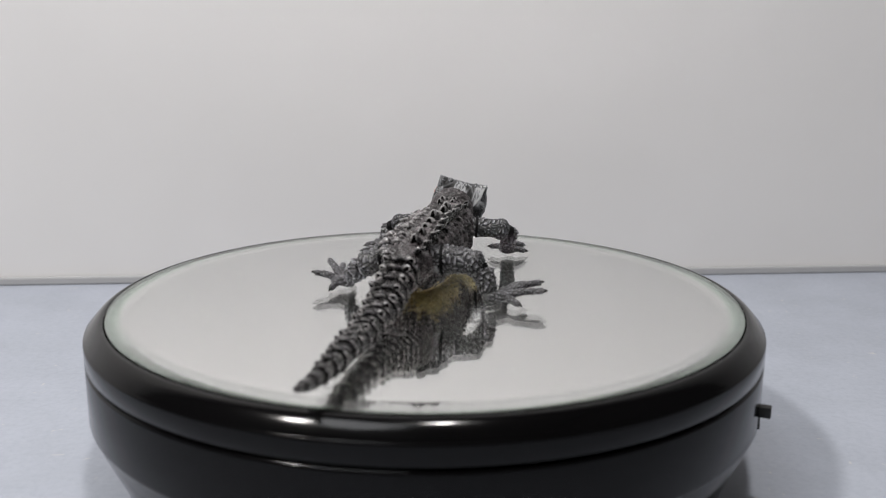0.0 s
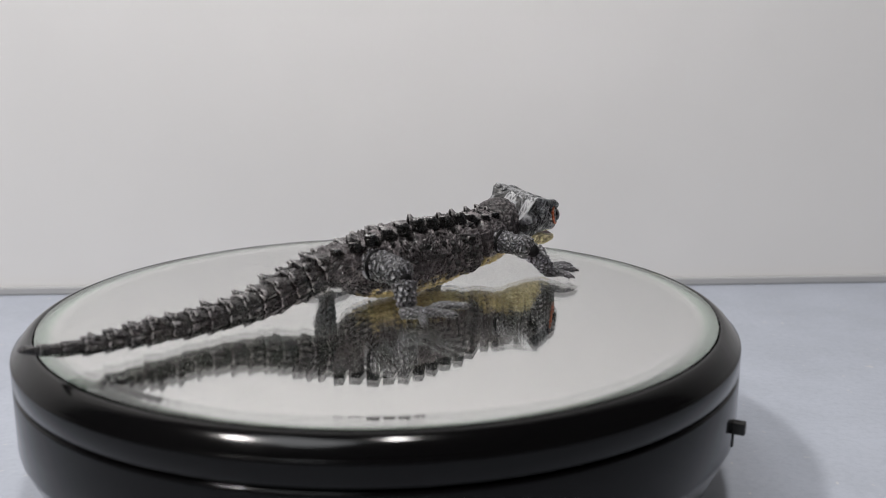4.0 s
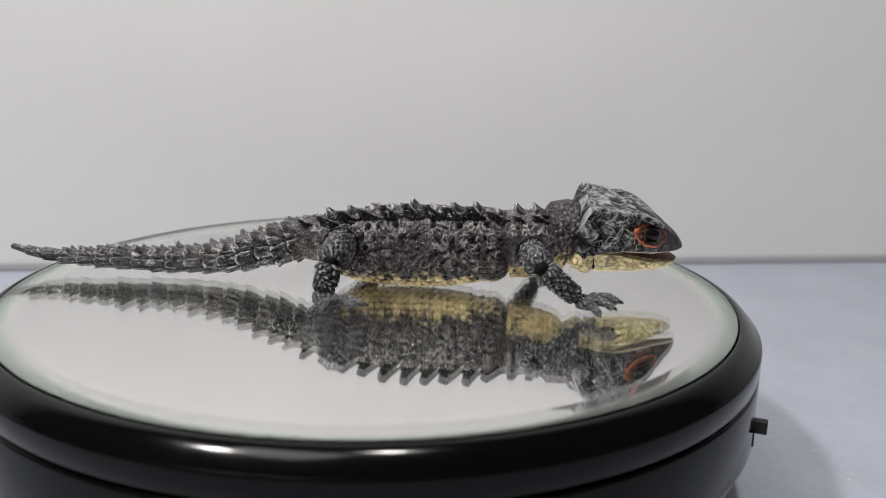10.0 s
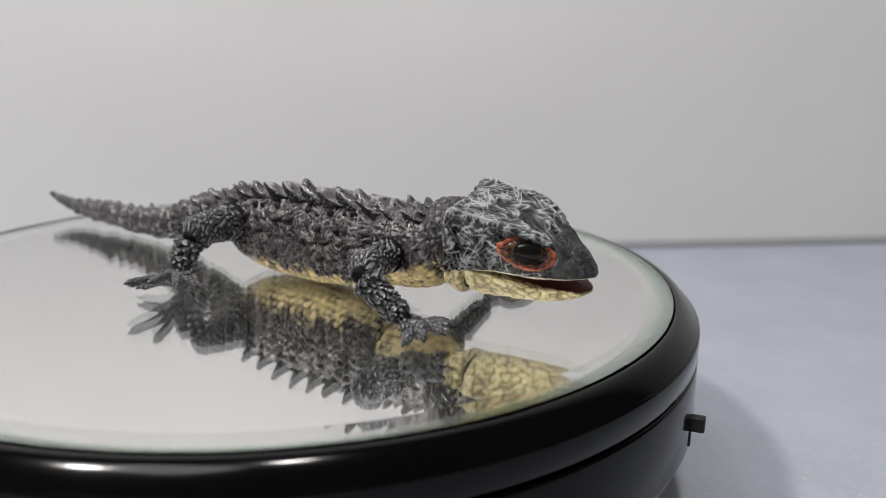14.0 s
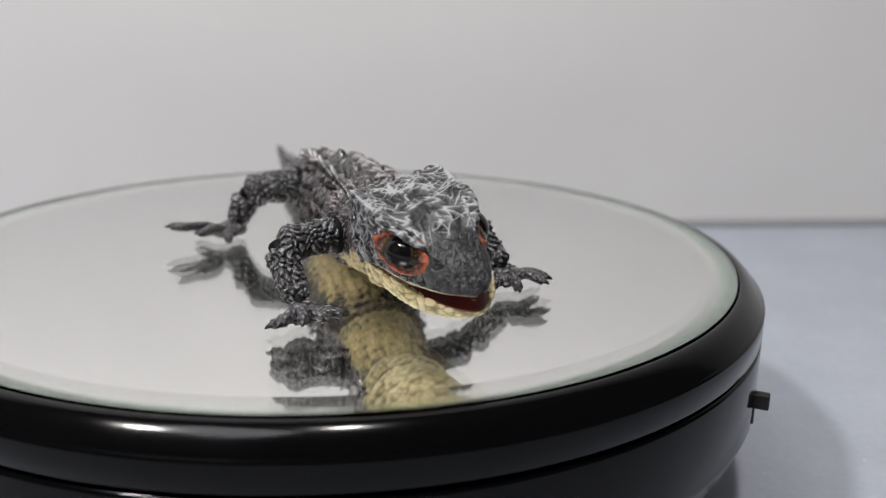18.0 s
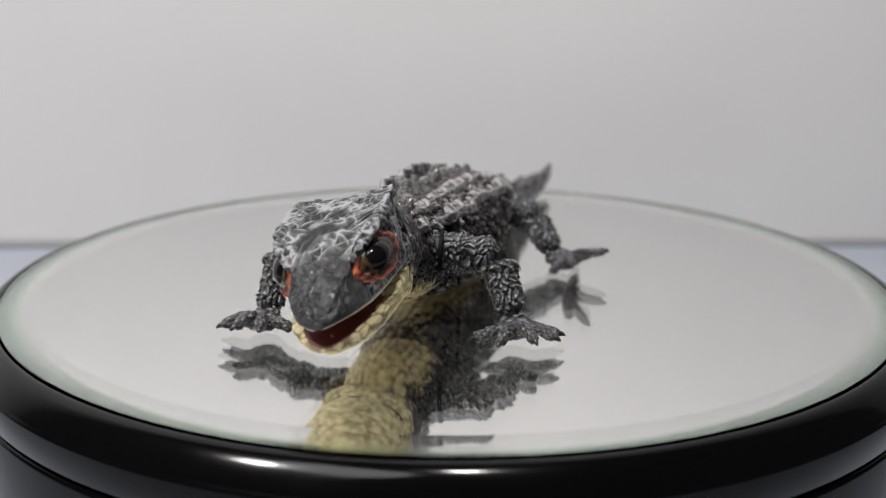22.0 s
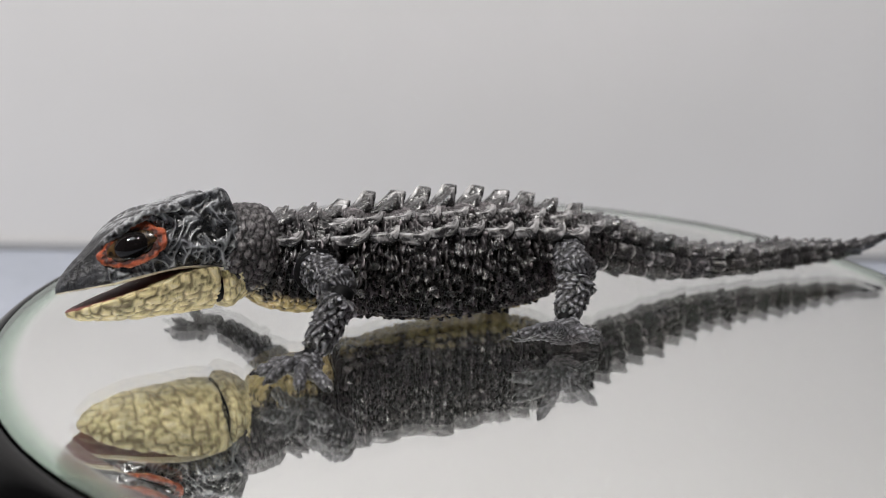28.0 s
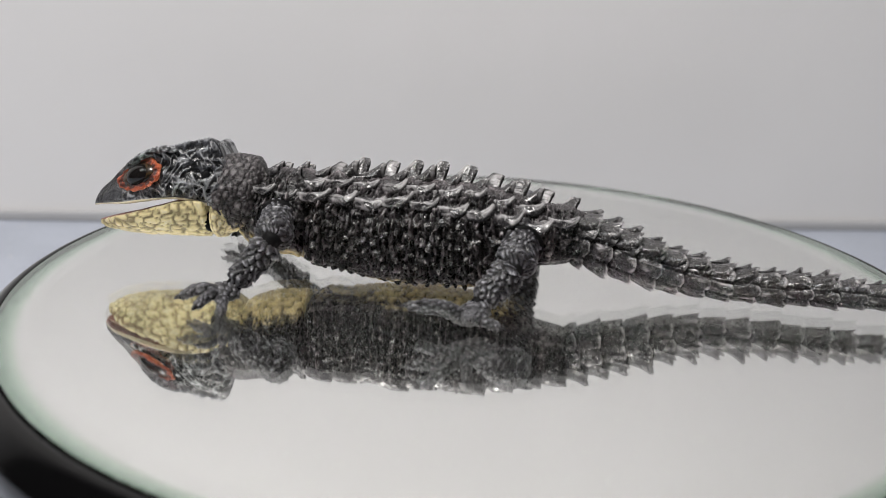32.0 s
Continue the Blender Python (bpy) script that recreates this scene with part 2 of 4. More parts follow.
def relief_mask(me, raised, as_is=False):
    """Stores 0 in the grooves to 1 on the ridges, for the dry-brushing and the shade and glints put into the skin's
    colour.
    """
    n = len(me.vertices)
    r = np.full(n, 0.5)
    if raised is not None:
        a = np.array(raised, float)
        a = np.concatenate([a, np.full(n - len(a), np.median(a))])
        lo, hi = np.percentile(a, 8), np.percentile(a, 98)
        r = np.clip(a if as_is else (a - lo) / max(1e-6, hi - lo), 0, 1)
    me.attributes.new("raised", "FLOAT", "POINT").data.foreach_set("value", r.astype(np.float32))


def block(x0, x1, y0, y1, z0, z1, bevel=0.0):
    bm = bmesh.new()
    bmesh.ops.create_cube(bm, size=1)
    for v in bm.verts:
        v.co = ((x0 + x1) / 2 + v.co.x * (x1 - x0), (y0 + y1) / 2 + v.co.y * (y1 - y0), (z0 + z1) / 2 + v.co.z * (z1 - z0))
    if bevel:
        bmesh.ops.bevel(bm, geom=bm.edges[:], offset=bevel, segments=2, affect="EDGES", profile=0.5)
    return bm


TURNED = 0.994      # true size of the turntable against its drawn radii


def lathe(profile, n=192):
    """A solid of revolution about z from (radius, height) pairs; ends on the axis are closed."""
    verts, faces, rows = [], [], []
    for r, z in profile:
        r *= TURNED
        if r < 1e-6:
            rows.append([len(verts)])
            verts.append((0, 0, z))
        else:
            rows.append(list(range(len(verts), len(verts) + n)))
            verts += [(r * math.cos(2 * math.pi * k / n), r * math.sin(2 * math.pi * k / n), z) for k in range(n)]
    for a, b_ in zip(rows, rows[1:]):
        for k in range(n):
            q = (k + 1) % n
            if len(a) == 1:
                faces.append((a[0], b_[k], b_[q]))
            elif len(b_) == 1:
                faces.append((a[k], b_[0], a[q]))
            else:
                faces.append((a[k], b_[k], b_[q], a[q]))
    return verts, faces


def flat_shade(ob):
    for p in ob.data.polygons:
        p.use_smooth = False
    return ob


# the place: a table with a white board behind it, in a plain closed room added out of view
WALL_Y = 0.2074
table = flat_shade(part("table_top", block(-0.9, 0.9, -0.75, 0.30, -0.03, 0.0), TABLE))
tagged(table, "pale blue-grey speckled table surface", "table", kind="structure")
board = flat_shade(part("wall_backdrop", block(-1.1, 1.1, 0, 0.02, -0.03, 1.1), WALL))
board.matrix_basis = Matrix.Translation((0, WALL_Y, 0)) @ Matrix.Rotation(0.0617, 4, "Z")
tagged(board, "plain matt white board standing behind the table", "wall", kind="structure")
# added strip: the shadow at the board's foot, put into its colour
foot = flat_shade(part("trim", block(-1.1, 1.1, -0.003, -0.0002, 0.0, 0.0042, 0.0008), FOOT_SHADE))
foot.matrix_basis = board.matrix_basis.copy()
tagged(foot, "added thin grey strip for the shadow along the foot of the white board", "trim", kind="structure")
for nm, dims, m_, lab in (
        ("floor", (-1.6, 1.6, -1.9, 1.3, -0.80, -0.75), FLOOR, "plain dull brown floor of the room"),
        ("wall_north", (-1.6, 1.6, 1.3, 1.35, -0.75, 2.3), ROOM, "unseen room wall painted dark grey"),
        ("wall_south", (-1.6, 1.6, -1.95, -1.9, -0.75, 2.3), ROOM, "unseen room wall painted dark grey"),
        ("wall_west", (-1.65, -1.6, -1.9, 1.3, -0.75, 2.3), ROOM, "unseen room wall painted dark grey"),
        ("wall_east", (1.6, 1.65, -1.9, 1.3, -0.75, 2.3), ROOM, "unseen room wall painted dark grey"),
        ("ceiling", (-1.6, 1.6, -1.9, 1.3, 2.3, 2.35), ROOM, "unseen ceiling painted dark grey")):
    tagged(flat_shade(part(nm, block(*dims), m_)), lab, nm.split("_")[0], kind="structure")


# the turntable: a still base with a switch, a turning top ring with the round mirror
def spin(t):
    return math.radians(SPEED * t)


turntable = new("turntable")
tagged(turntable, "glossy black round turntable with a mirror top, standing on the table", "turntable")
part("base", lathe([(0, 0.0022), (0.089, 0.0022), (0.0900, 0.0028), (0.0912, 0.007), (0.0948, 0.0150), (0.0972, 0.0205), (0.0980, 0.0229), (0.0982, 0.0233), (0.0986, 0.0237),
                    (0.0987, 0.0245), (0.0987, 0.0388), (0.0985, 0.0393), (0.0980, 0.0396), (0.0962, 0.0397), (0, 0.0397)]), BLACK, turntable)
part("foot_ring", lathe([(0.070, 0.0), (0.0875, 0.0), (0.0885, 0.0008), (0.0885, 0.003), (0.070, 0.003), (0.070, 0.0)], 96), MATT_BLACK, turntable, "matt black rubber foot ring")
rim = part("rim", lathe([(0.0900, -0.0097), (0.0979, -0.0097), (0.0985, -0.0096), (0.0987, -0.0093), (0.0987, -0.0049), (0.0986, -0.0046), (0.0983, -0.0044), (0.0981, -0.0041), (0.0977, -0.0036), (0.0969, -0.00265),
                         (0.0961, -0.00180), (0.0953, -0.00110), (0.0946, -0.00065), (0.0941, -0.00045), (0.0936, -0.0004), (0.0933, -0.0005), (0.0931, -0.0008), (0.0930, -0.0042), (0.0900, -0.0046), (0.0900, -0.0097)]), BLACK, turntable,
           "turning glossy black rim")
rim.location = (0, 0, H)
# thick glass with a ground bevel all round, silvered underneath
glass = part("mirror_glass", lathe([(0, 0.0), (0.0872, 0.0), (0.0928, -0.00028), (0.0929, -0.00045), (0.0929, -0.0029), (0, -0.0029)]), GLASS, rim, "clear bevelled glass with a green edge")
flat_shade(glass)
glass.visible_shadow = False
flat_shade(part("mirror_silver", lathe([(0, -0.00305), (0.0929, -0.00305), (0.0929, -0.0040), (0, -0.0040)]), SILVER, rim, "mirror silvering under the glass"))
# added ring carrying the painted tint and reflections of the bevel
flat_shade(part("bevel_tint_ring", lathe([(0.0878, -0.00315), (0.0878, -0.00302), (0.0928, -0.00302), (0.0928, -0.00315), (0.0878, -0.00315)]), BEVEL_TINT, rim, "added ring with the bevel's green and darker reflections in its colour"))


def switch():
    a = math.atan2(-0.0429, 0.0908)
    m = Matrix.Rotation(a, 4, "Z")
    bm = block(0.0976, 0.09835, -0.0006, 0.0006, 0.0238, 0.0308, 0.0001)
    bmesh.ops.transform(bm, matrix=m, verts=bm.verts)
    plate = part("switch_plate", bm, MATT_BLACK, turntable, "thin matt black switch slot")
    bm = block(0.0978, 0.1010, -0.0012, 0.0012, 0.0274, 0.0306, 0.0003)
    bmesh.ops.transform(bm, matrix=m, verts=bm.verts)
    part("switch_knob", bm, MATT_BLACK, plate, "small square black slide knob")


switch()


# the lizard figure; its numbers are millimetres from the turning axis on the mirror's face
lizard = new("lizard_figure")
lizard.location = (0, 0, H)
tagged(lizard, "jointed dark grey scaly lizard figure with orange-ringed eyes", "figure")
MM = 0.001
START = 1.77       # degrees by which the figure is turned on the mirror at the start


def catmull(rows, m):
    """Rows of numbers smoothly filled in to m rows, evenly by the distance along the first three."""
    a = np.array(rows, float)
    d = np.concatenate([[0], np.cumsum(np.linalg.norm(np.diff(a[:, :3], axis=0), axis=1))])
    s = np.linspace(0, d[-1], m)
    tan = np.gradient(a, d, axis=0)
    i = np.clip(np.searchsorted(d, s, side="right") - 1, 0, len(a) - 2)
    h = (d[i + 1] - d[i])[:, None]
    u = ((s - d[i]) / (d[i + 1] - d[i]))[:, None]
    return ((2 * u**3 - 3 * u**2 + 1) * a[i] + (u**3 - 2 * u**2 + u) * h * tan[i] + (3 * u**2 - 2 * u**3) * a[i + 1] + (u**3 - u**2) * h * tan[i + 1]), s


def frames(cs, up=(0, 0, 1)):
    t = np.gradient(cs, axis=0)
    t /= np.linalg.norm(t, axis=1)[:, None]
    side = np.cross(t, np.array(up, float))
    side /= np.linalg.norm(side, axis=1)[:, None]
    return t, side, np.cross(side, t)


def tube(rows, m=40, n=28, up=(0, 0, 1), relief=None, power=2.0, round_ends=0.5, roll=0.0, as_is=False):
    """A closed limb or body through rows of (x, y, z, half width, half height); relief(s, angle, p) raises its skin, in millimetres."""
    full, s = catmull([r[:5] for r in rows], m)
    t, side, upv = frames(full[:, :3], up)
    c0, s0 = math.cos(math.radians(roll)), math.sin(math.radians(roll))
    side, upv = side * c0 + upv * s0, upv * c0 - side * s0
    length = s[-1]
    verts, faces, raised = [], [], []
    for k in range(m):
        w, h = full[k, 3], full[k, 4]
        for q in range(n):
            a = 2 * math.pi * q / n
            c, sn = math.cos(a), math.sin(a)
            e = (abs(c) ** power + abs(sn) ** power) ** (-1 / power)
            d = side[k] * (w * c * e) + upv[k] * (h * sn * e)
            p = full[k, :3] + d
            if relief:
                r = relief(s[k], a, p)
                r, mark = r if isinstance(r, tuple) else (r, r)
                raised.append(mark)
                p = p + d / (np.linalg.norm(d) + 1e-9) * r
            verts.append(p * MM)
    for k in range(m - 1):
        for q in range(n):
            r = (q + 1) % n
            faces.append((k * n + q, k * n + r, (k + 1) * n + r, (k + 1) * n + q))
    for k, sign in ((0, -1), (m - 1, 1)):
        c = full[k, :3] + t[k] * sign * round_ends * min(full[k, 3], full[k, 4])
        verts.append(c * MM)
        for q in range(n):
            r = (q + 1) % n
            faces.append((len(verts) - 1, k * n + (q if sign > 0 else r), k * n + (r if sign > 0 else q)))
    return (verts, faces, raised, True) if as_is else (verts, faces, raised) if relief else (verts, faces)


def lumps(scale, amount, ridged=True):
    def relief(s, a, p):
        v = noise.noise(Vector(p) * scale)
        w = noise.noise(Vector(p) * scale * 2.3 + Vector((9, 3, 5)))
        return amount * ((0.6 - abs(v) * 2.0) + 0.5 * (0.4 - abs(w) * 1.6) if ridged else v + 0.5 * w)
    return relief


# the line of the back: x and the centre's height along the body
AX0, AXB = -2.5, 0.28
DIR = Vector((AXB, 1, 0)).normalized()
RIGHT = Vector((DIR.y, -DIR.x, 0))


def at(y, l=0.0, z=0.0):
    """A place by how far along y the body it is, how far to the body's right, and its height."""
    return Vector((AX0 + AXB * y, y, z)) + RIGHT * l


def body_rows(rows):
    return [(*at(y, l, z), w, h) for y, l, z, w, h in rows]


def strands(x, y, seed, fine=0.6, coarse=0.17):
    """Raised worm-like wrinkles running in patches of different directions: 0 in the grooves, 1 on the crests."""
    best = 0.0
    for k in range(4):
        a = k * math.pi / 4 + 0.3
        c, sn = math.cos(a), math.sin(a)
        u, v = x * c + y * sn, y * c - x * sn
        here = 0.72 + 3.0 * noise.noise(Vector((x * 0.22 + k * 7, y * 0.22, seed)))
        if here > best:
            v += 0.7 * noise.noise(Vector((u * 0.35, v * 0.35, seed + 5)))
            n = noise.noise(Vector((u * coarse, v * fine, seed + k * 3)))
            best = max(best, max(0.0, 1 - abs(n) * 3.3) * min(1.0, here))
    return best


# torso in jointed shells
def ridge(p):
    return 1 - abs(noise.noise(p)) * 2.4


def chips(s, arc, pitch, seed):
    """Broken, tilted facets: height and how far from their edges."""
    q = Vector((s / pitch, arc / pitch, seed))
    d, pts = noise.voronoi(q)
    g = noise.cell_vector(pts[0] * 31)
    e = min(1.0, (d[1] - d[0]) * 3.0)
    return (0.5 + 0.5 * g.z) * 0.4 + (q - pts[0]).dot(Vector((g.x, g.y, 0))) * 1.3, e


def torso_relief(s, a, p):
    """Wrinkled right flank with dark thorn pits, chipped and warty left flank, pillow-shaped belly scales below."""
    arc, low = a * 9.5, math.sin(a)
    left = min(1.0, max(0.0, 0.5 - 3 * math.cos(a)))
    r = mark = 0.0
    if left < 1:
        r1 = strands(s, arc, 7.0, 0.98, 0.32)
        r2 = ridge(Vector((s * 1.1, arc * 0.6, 3)))
        lump = noise.noise(Vector((s * 0.42, arc * 0.42, 12)))
        r += (0.55 * r1 + 0.15 * r2 + 0.4 * lump) * (1 - left)
        mark += (0.22 + 0.46 * r1 + 0.08 * max(0.0, r2) + 0.12 * lump) * (1 - left)
    if left > 0:
        h1, e1 = chips(s * 1.15, arc * 0.62, 1.25, 3.5)
        drip = max(0.0, 1 - abs(noise.noise(Vector((s * 1.15 + 0.5 * noise.noise(Vector((s * 0.6, arc * 0.6, 4))), arc * 0.34, 8.5)))) * 3.6)
        rib = abs(((s + 0.5 * noise.noise(Vector((arc * 0.4, 3, 1)))) / 2.62) % 1.0 - 0.5) * 2
        h = 1.3 * h1 * e1 + 0.65 * drip - 0.9 * max(0.0, rib - 0.70) * 3.3
        r += h * left
        mark += (0.02 + 0.55 * e1 * max(0.0, h1) + 0.50 * drip ** 1.5 - 0.9 * max(0.0, rib - 0.70)) * left
    if low < -0.48:
        f = min(1.0, (-0.48 - low) / 0.16)
        s, arc = s + 0.45 * noise.noise(Vector((s * 0.35, arc * 0.35, 3))), arc + 0.45 * noise.noise(Vector((s * 0.35, arc * 0.35, 8)))
        v = (s / 2.1 + 0.5 * (int(arc / 1.9) % 2)) % 1.0
        u = (arc / 1.9) % 1.0
        pillow = 0.62 * (math.sin(math.pi * v) * math.sin(math.pi * u)) ** 0.55 + 0.2 * (v - 0.5)
        tone = noise.cell(Vector((math.floor(s / 2.1 + 0.5 * (int(arc / 1.9) % 2)) + 0.5, int(arc / 1.9) + 0.5, 0.5)))
        pillow += 0.12 * noise.noise(Vector(p) * 1.1)
        r = r * (1 - 0.85 * f) + pillow * f
        mark = mark * (1 - f) + (0.22 + pillow * 0.62 + 0.14 * tone + 0.25 * noise.noise(Vector(p) * 0.7)) * f
    return r - 0.3, mark


def softer(k, shift=0.0):
    def relief(s, a, p):
        r, mark = torso_relief(s + shift, a, p)
        return r * k, mark
    return relief


def two_tone(ob, edge, edge2=None, lean=0.0, blur=1.3):
    """Paints the underside of a mesh in the belly's colours, with an uneven border; lean: how much higher it reaches on the body's right."""
    me = ob.data
    y0, y1 = me.vertices[0].co.y, me.vertices[-3].co.y
    mask = np.zeros(len(me.vertices), np.float32)
    for i, v in enumerate(me.vertices):
        c = v.co
        wob = noise.cell(Vector(c) * 560) * 1.0 + noise.noise(Vector(c) * 250) * 1.4
        lim = edge if edge2 is None else edge + (edge2 - edge) * min(1, max(0, (c.y - y0) / max(1e-6, y1 - y0)))
        l = (Vector(c) / MM - at(c.y / MM)).dot(RIGHT)
        f = min(1.0, max(0.0, 0.5 + (lim + lean * l - c.z / MM - wob) / (2 * blur)))
        mask[i] = f if v.normal.z < 0.45 else 0
    me.attributes.new("under", "FLOAT", "POINT").data.foreach_set("value", mask)
    return ob


TORSO_M, TORSO_N = 300, 330
torso = part("torso", tube(body_rows([(-11, 0, 11.3, 6.0, 5.6), (-8, -0.1, 10.9, 8.0, 7.6), (-2, -0.4, 10.5, 9.4, 9.3), (8, -0.5, 10.4, 10.2, 10.0), (18, -0.5, 10.5, 10.2, 9.9),
                                      (27, -0.2, 11.3, 9.6, 9.0), (32.6, 0, 12.0, 9.0, 8.1), (33.5, 0, 12.2, 7.6, 6.9)]), TORSO_M, TORSO_N, relief=torso_relief, power=2.5, roll=7, as_is=True), SKIN, lizard)
two_tone(torso, 2.4, None, 0.20, 2.1)
chest = part("chest", tube(body_rows([(33.5, 0, 12.3, 7.2, 6.6), (34.4, 0, 12.4, 8.8, 8.0), (38, 0, 12.3, 9.0, 8.6), (42, 0, 12.8, 8.4, 8.5), (45, -0.2, 13.6, 7.4, 7.9), (46.2, -0.3, 14.2, 6.4, 7.0)]), 80, 200,
                            relief=softer(0.7, 40), power=2.2, roll=5, as_is=True), SKIN, lizard)
two_tone(chest, 4.8, 9.2, 0.16, 2.4)


def pebbles(pitch, amount):
    def relief(s, a, p):
        d, _ = noise.voronoi(Vector(p) / pitch)
        return amount * (min(1.0, (d[1] - d[0]) * 2.2) ** 0.6 - 0.6)
    return relief


neck = part("neck", tube(body_rows([(44.6, -0.3, 15.2, 5.6, 5.8), (45.6, -0.5, 15.4, 7.0, 7.4), (48, -0.9, 15.8, 7.6, 8.0), (51, -1.5, 16.0, 7.4, 7.9), (53.5, -2.1, 16.0, 6.6, 7.0)]), 80, 150,
                         relief=pebbles(1.4, 0.50)), SKIN_NECK, lizard)
two_tone(neck, 10.2, None, 0.1, 2.0)
# the lens keeps its focus on the figure's nape
NAPE = at(54.0, 0.0, 16.0) * MM
neck.data.transform(Matrix.Translation(-NAPE))
neck.location = NAPE
cam.data.dof.focus_object = neck
pelvis = part("pelvis", tube(body_rows([(-19.0, 0.2, 11.8, 4.8, 4.6), (-17, 0.1, 11.9, 5.8, 5.3), (-13, 0, 11.8, 7.0, 5.9), (-9, 0, 11.5, 7.0, 6.2)]), 70, 150,
                             relief=softer(0.7, 90), power=2.2, as_is=True), SKIN, lizard)


# keeled back scales: hollow hoods rising to a blunt, curled hind end, and side ledges with an undercut outer face; one mesh a variant, shared
def sheet_mesh(name, top_, under, n, m, marks, material):
    """A solid between two grids of n x m points."""
    verts = [tuple(x * MM for x in v) for v in top_ + under]
    faces, o = [], n * m
    for k in range(m - 1):
        for q in range(n - 1):
            faces.append((k * n + q, (k + 1) * n + q, (k + 1) * n + q + 1, k * n + q + 1))
            faces.append((o + k * n + q, o + k * n + q + 1, o + (k + 1) * n + q + 1, o + (k + 1) * n + q))
        for q in (0, n - 1):
            a, b_, c, d = k * n + q, (k + 1) * n + q, o + (k + 1) * n + q, o + k * n + q
            faces.append((a, d, c, b_) if q == 0 else (a, b_, c, d))
    e = (m - 1) * n
    for q in range(n - 1):
        faces.append((q, q + 1, o + q + 1, o + q))
        faces.append((e + q + 1, e + q, o + e + q, o + e + q + 1))
    me = bpy.data.meshes.new(name)
    me.from_pydata(verts, [], faces)
    # undersides get the darkest value, their shade put into the colour
    relief_mask(me, marks + [min(marks)] * o)
    me.materials.append(material)
    me.shade_smooth()
    return me


def blade_mesh(long, wide, high, seed, droop=0.9):
    n, m = 17, 18
    top_, under, marks = [], [], []
    for k in range(m):
        u = k / (m - 1)
        tip = max(0.0, (u - 0.62) / 0.38)
        w = wide / 2 * (0.55 + 0.45 * math.sin(math.pi * (0.12 + 0.55 * u))) * math.sqrt(1 - 0.80 * tip ** 2)
        h = high * (min(1.0, 0.05 + u / 0.90) ** 1.5 - 0.06 * tip ** 2)
        for q in range(n):
            v = 2 * q / (n - 1) - 1
            f = Vector((u * 3.2, v * 1.7, seed))
            wrinkle = noise.noise(f) * 0.30 + noise.noise(f * 2.6) * 0.16 + 0.14 * ridge(Vector((u * 1.2, v * 4.0, seed)))
            body = 1 - abs(v) ** 2.6 * droop
            y = long * (0.5 - u) + 0.5 * tip * v * v + noise.noise(f + Vector((0, 0, 9))) * 0.25
            top_.append((w * v + wrinkle * 0.3, y, h * body + wrinkle * (0.3 + 0.7 * u)))
            under.append((w * v * 0.84, y + 0.20 + 0.9 * u * u * body, h * body * (0.04 + 0.55 * u ** 2.4) - 0.9 * (1 - u)))
            marks.append(0.30 + 0.25 * u + wrinkle * 1.5 + 0.55 * max(0.0, (u - 0.80) / 0.2) - 0.3 * (abs(v) > 0.85))
    return sheet_mesh("back_scale", top_, under, n, m, marks, HORN)


def ledge_mesh(long, wide, high, seed, side):
    """A shelf rising outwards to a keel that ends in a backward point, hollow under the keel; side: 1 keel to the right, -1 to the left."""
    n, m = 19, 20
    top_, under, marks = [], [], []
    for k in range(m):
        u = k / (m - 1)
        tip = max(0.0, (u - 0.62) / 0.38)
        h = high * ((0.55 + 0.45 * min(1.0, u / 0.45)) if side < 0 else (0.12 + 0.88 * min(1.0, u / 0.7) ** 1.3)) - 0.10 * high * tip ** 2
        ext = wide * ((0.50 if side < 0 else 0.30) + 0.50 * math.sin(math.pi * (0.10 + 0.58 * u))) * math.sqrt(1 - 0.82 * tip ** 2.4)
        for q in range(n):
            v = q / (n - 1)
            f = Vector((u * 3.0, v * 2.0, seed))
            wrinkle = noise.noise(f) * 0.26 + noise.noise(f * 2.4) * 0.14 + 0.16 * ridge(Vector((u * 1.2, v * 8.0, seed)))
            y = long * (0.55 - u) - 1.2 * v * v * u + noise.noise(f + Vector((0, 0, 9))) * 0.2
            lip = max(0.0, (v - 0.66) / 0.34) if side < 0 else 0.0
            top_.append((side * (ext * v - wide * 0.35), y, h * min(1.0, v / 0.8) ** 1.3 - 1.4 * lip ** 1.4 * math.sin(math.pi * min(1.0, 0.12 + 0.88 * u)) + wrinkle * (0.4 + 0.6 * v)))
            under.append((side * (ext * (0.42 + 0.50 * v) - wide * 0.35), y + 0.12 * v, ((h * 0.22 if side < 0 else h * 0.72) + 1.9) * v ** 1.4 - 1.9 - (0.9 * lip if side < 0 else 0)))
            marks.append(0.20 + 0.10 * v + wrinkle * 2.0 + 0.16 * max(0.0, 1 - abs(v - 0.70) / 0.08) + 0.25 * max(0.0, (u - 0.85) / 0.15) - 0.35 * (u < 0.15))
    return sheet_mesh("back_scale", top_, under, n, m, marks, HORN)


def set_scale(parent, mesh, place, lean, tilt=0.0, turn=0.0, size=1.0, name="back_scale"):
    """A scale on the skin: lean to the body's right, tilt upwards at the rear, both in degrees."""
    ob = part(name, mesh, None, parent)
    yaw = math.atan2(-DIR.x, DIR.y)
    ob.matrix_basis = (Matrix.Translation(Vector(place) * MM) @ Matrix.Rotation(yaw + math.radians(turn), 4, "Z") @ Matrix.Rotation(math.radians(lean), 4, "Y")
                       @ Matrix.Rotation(math.radians(tilt), 4, "X") @ Matrix.Scale(size, 4))
    return ob


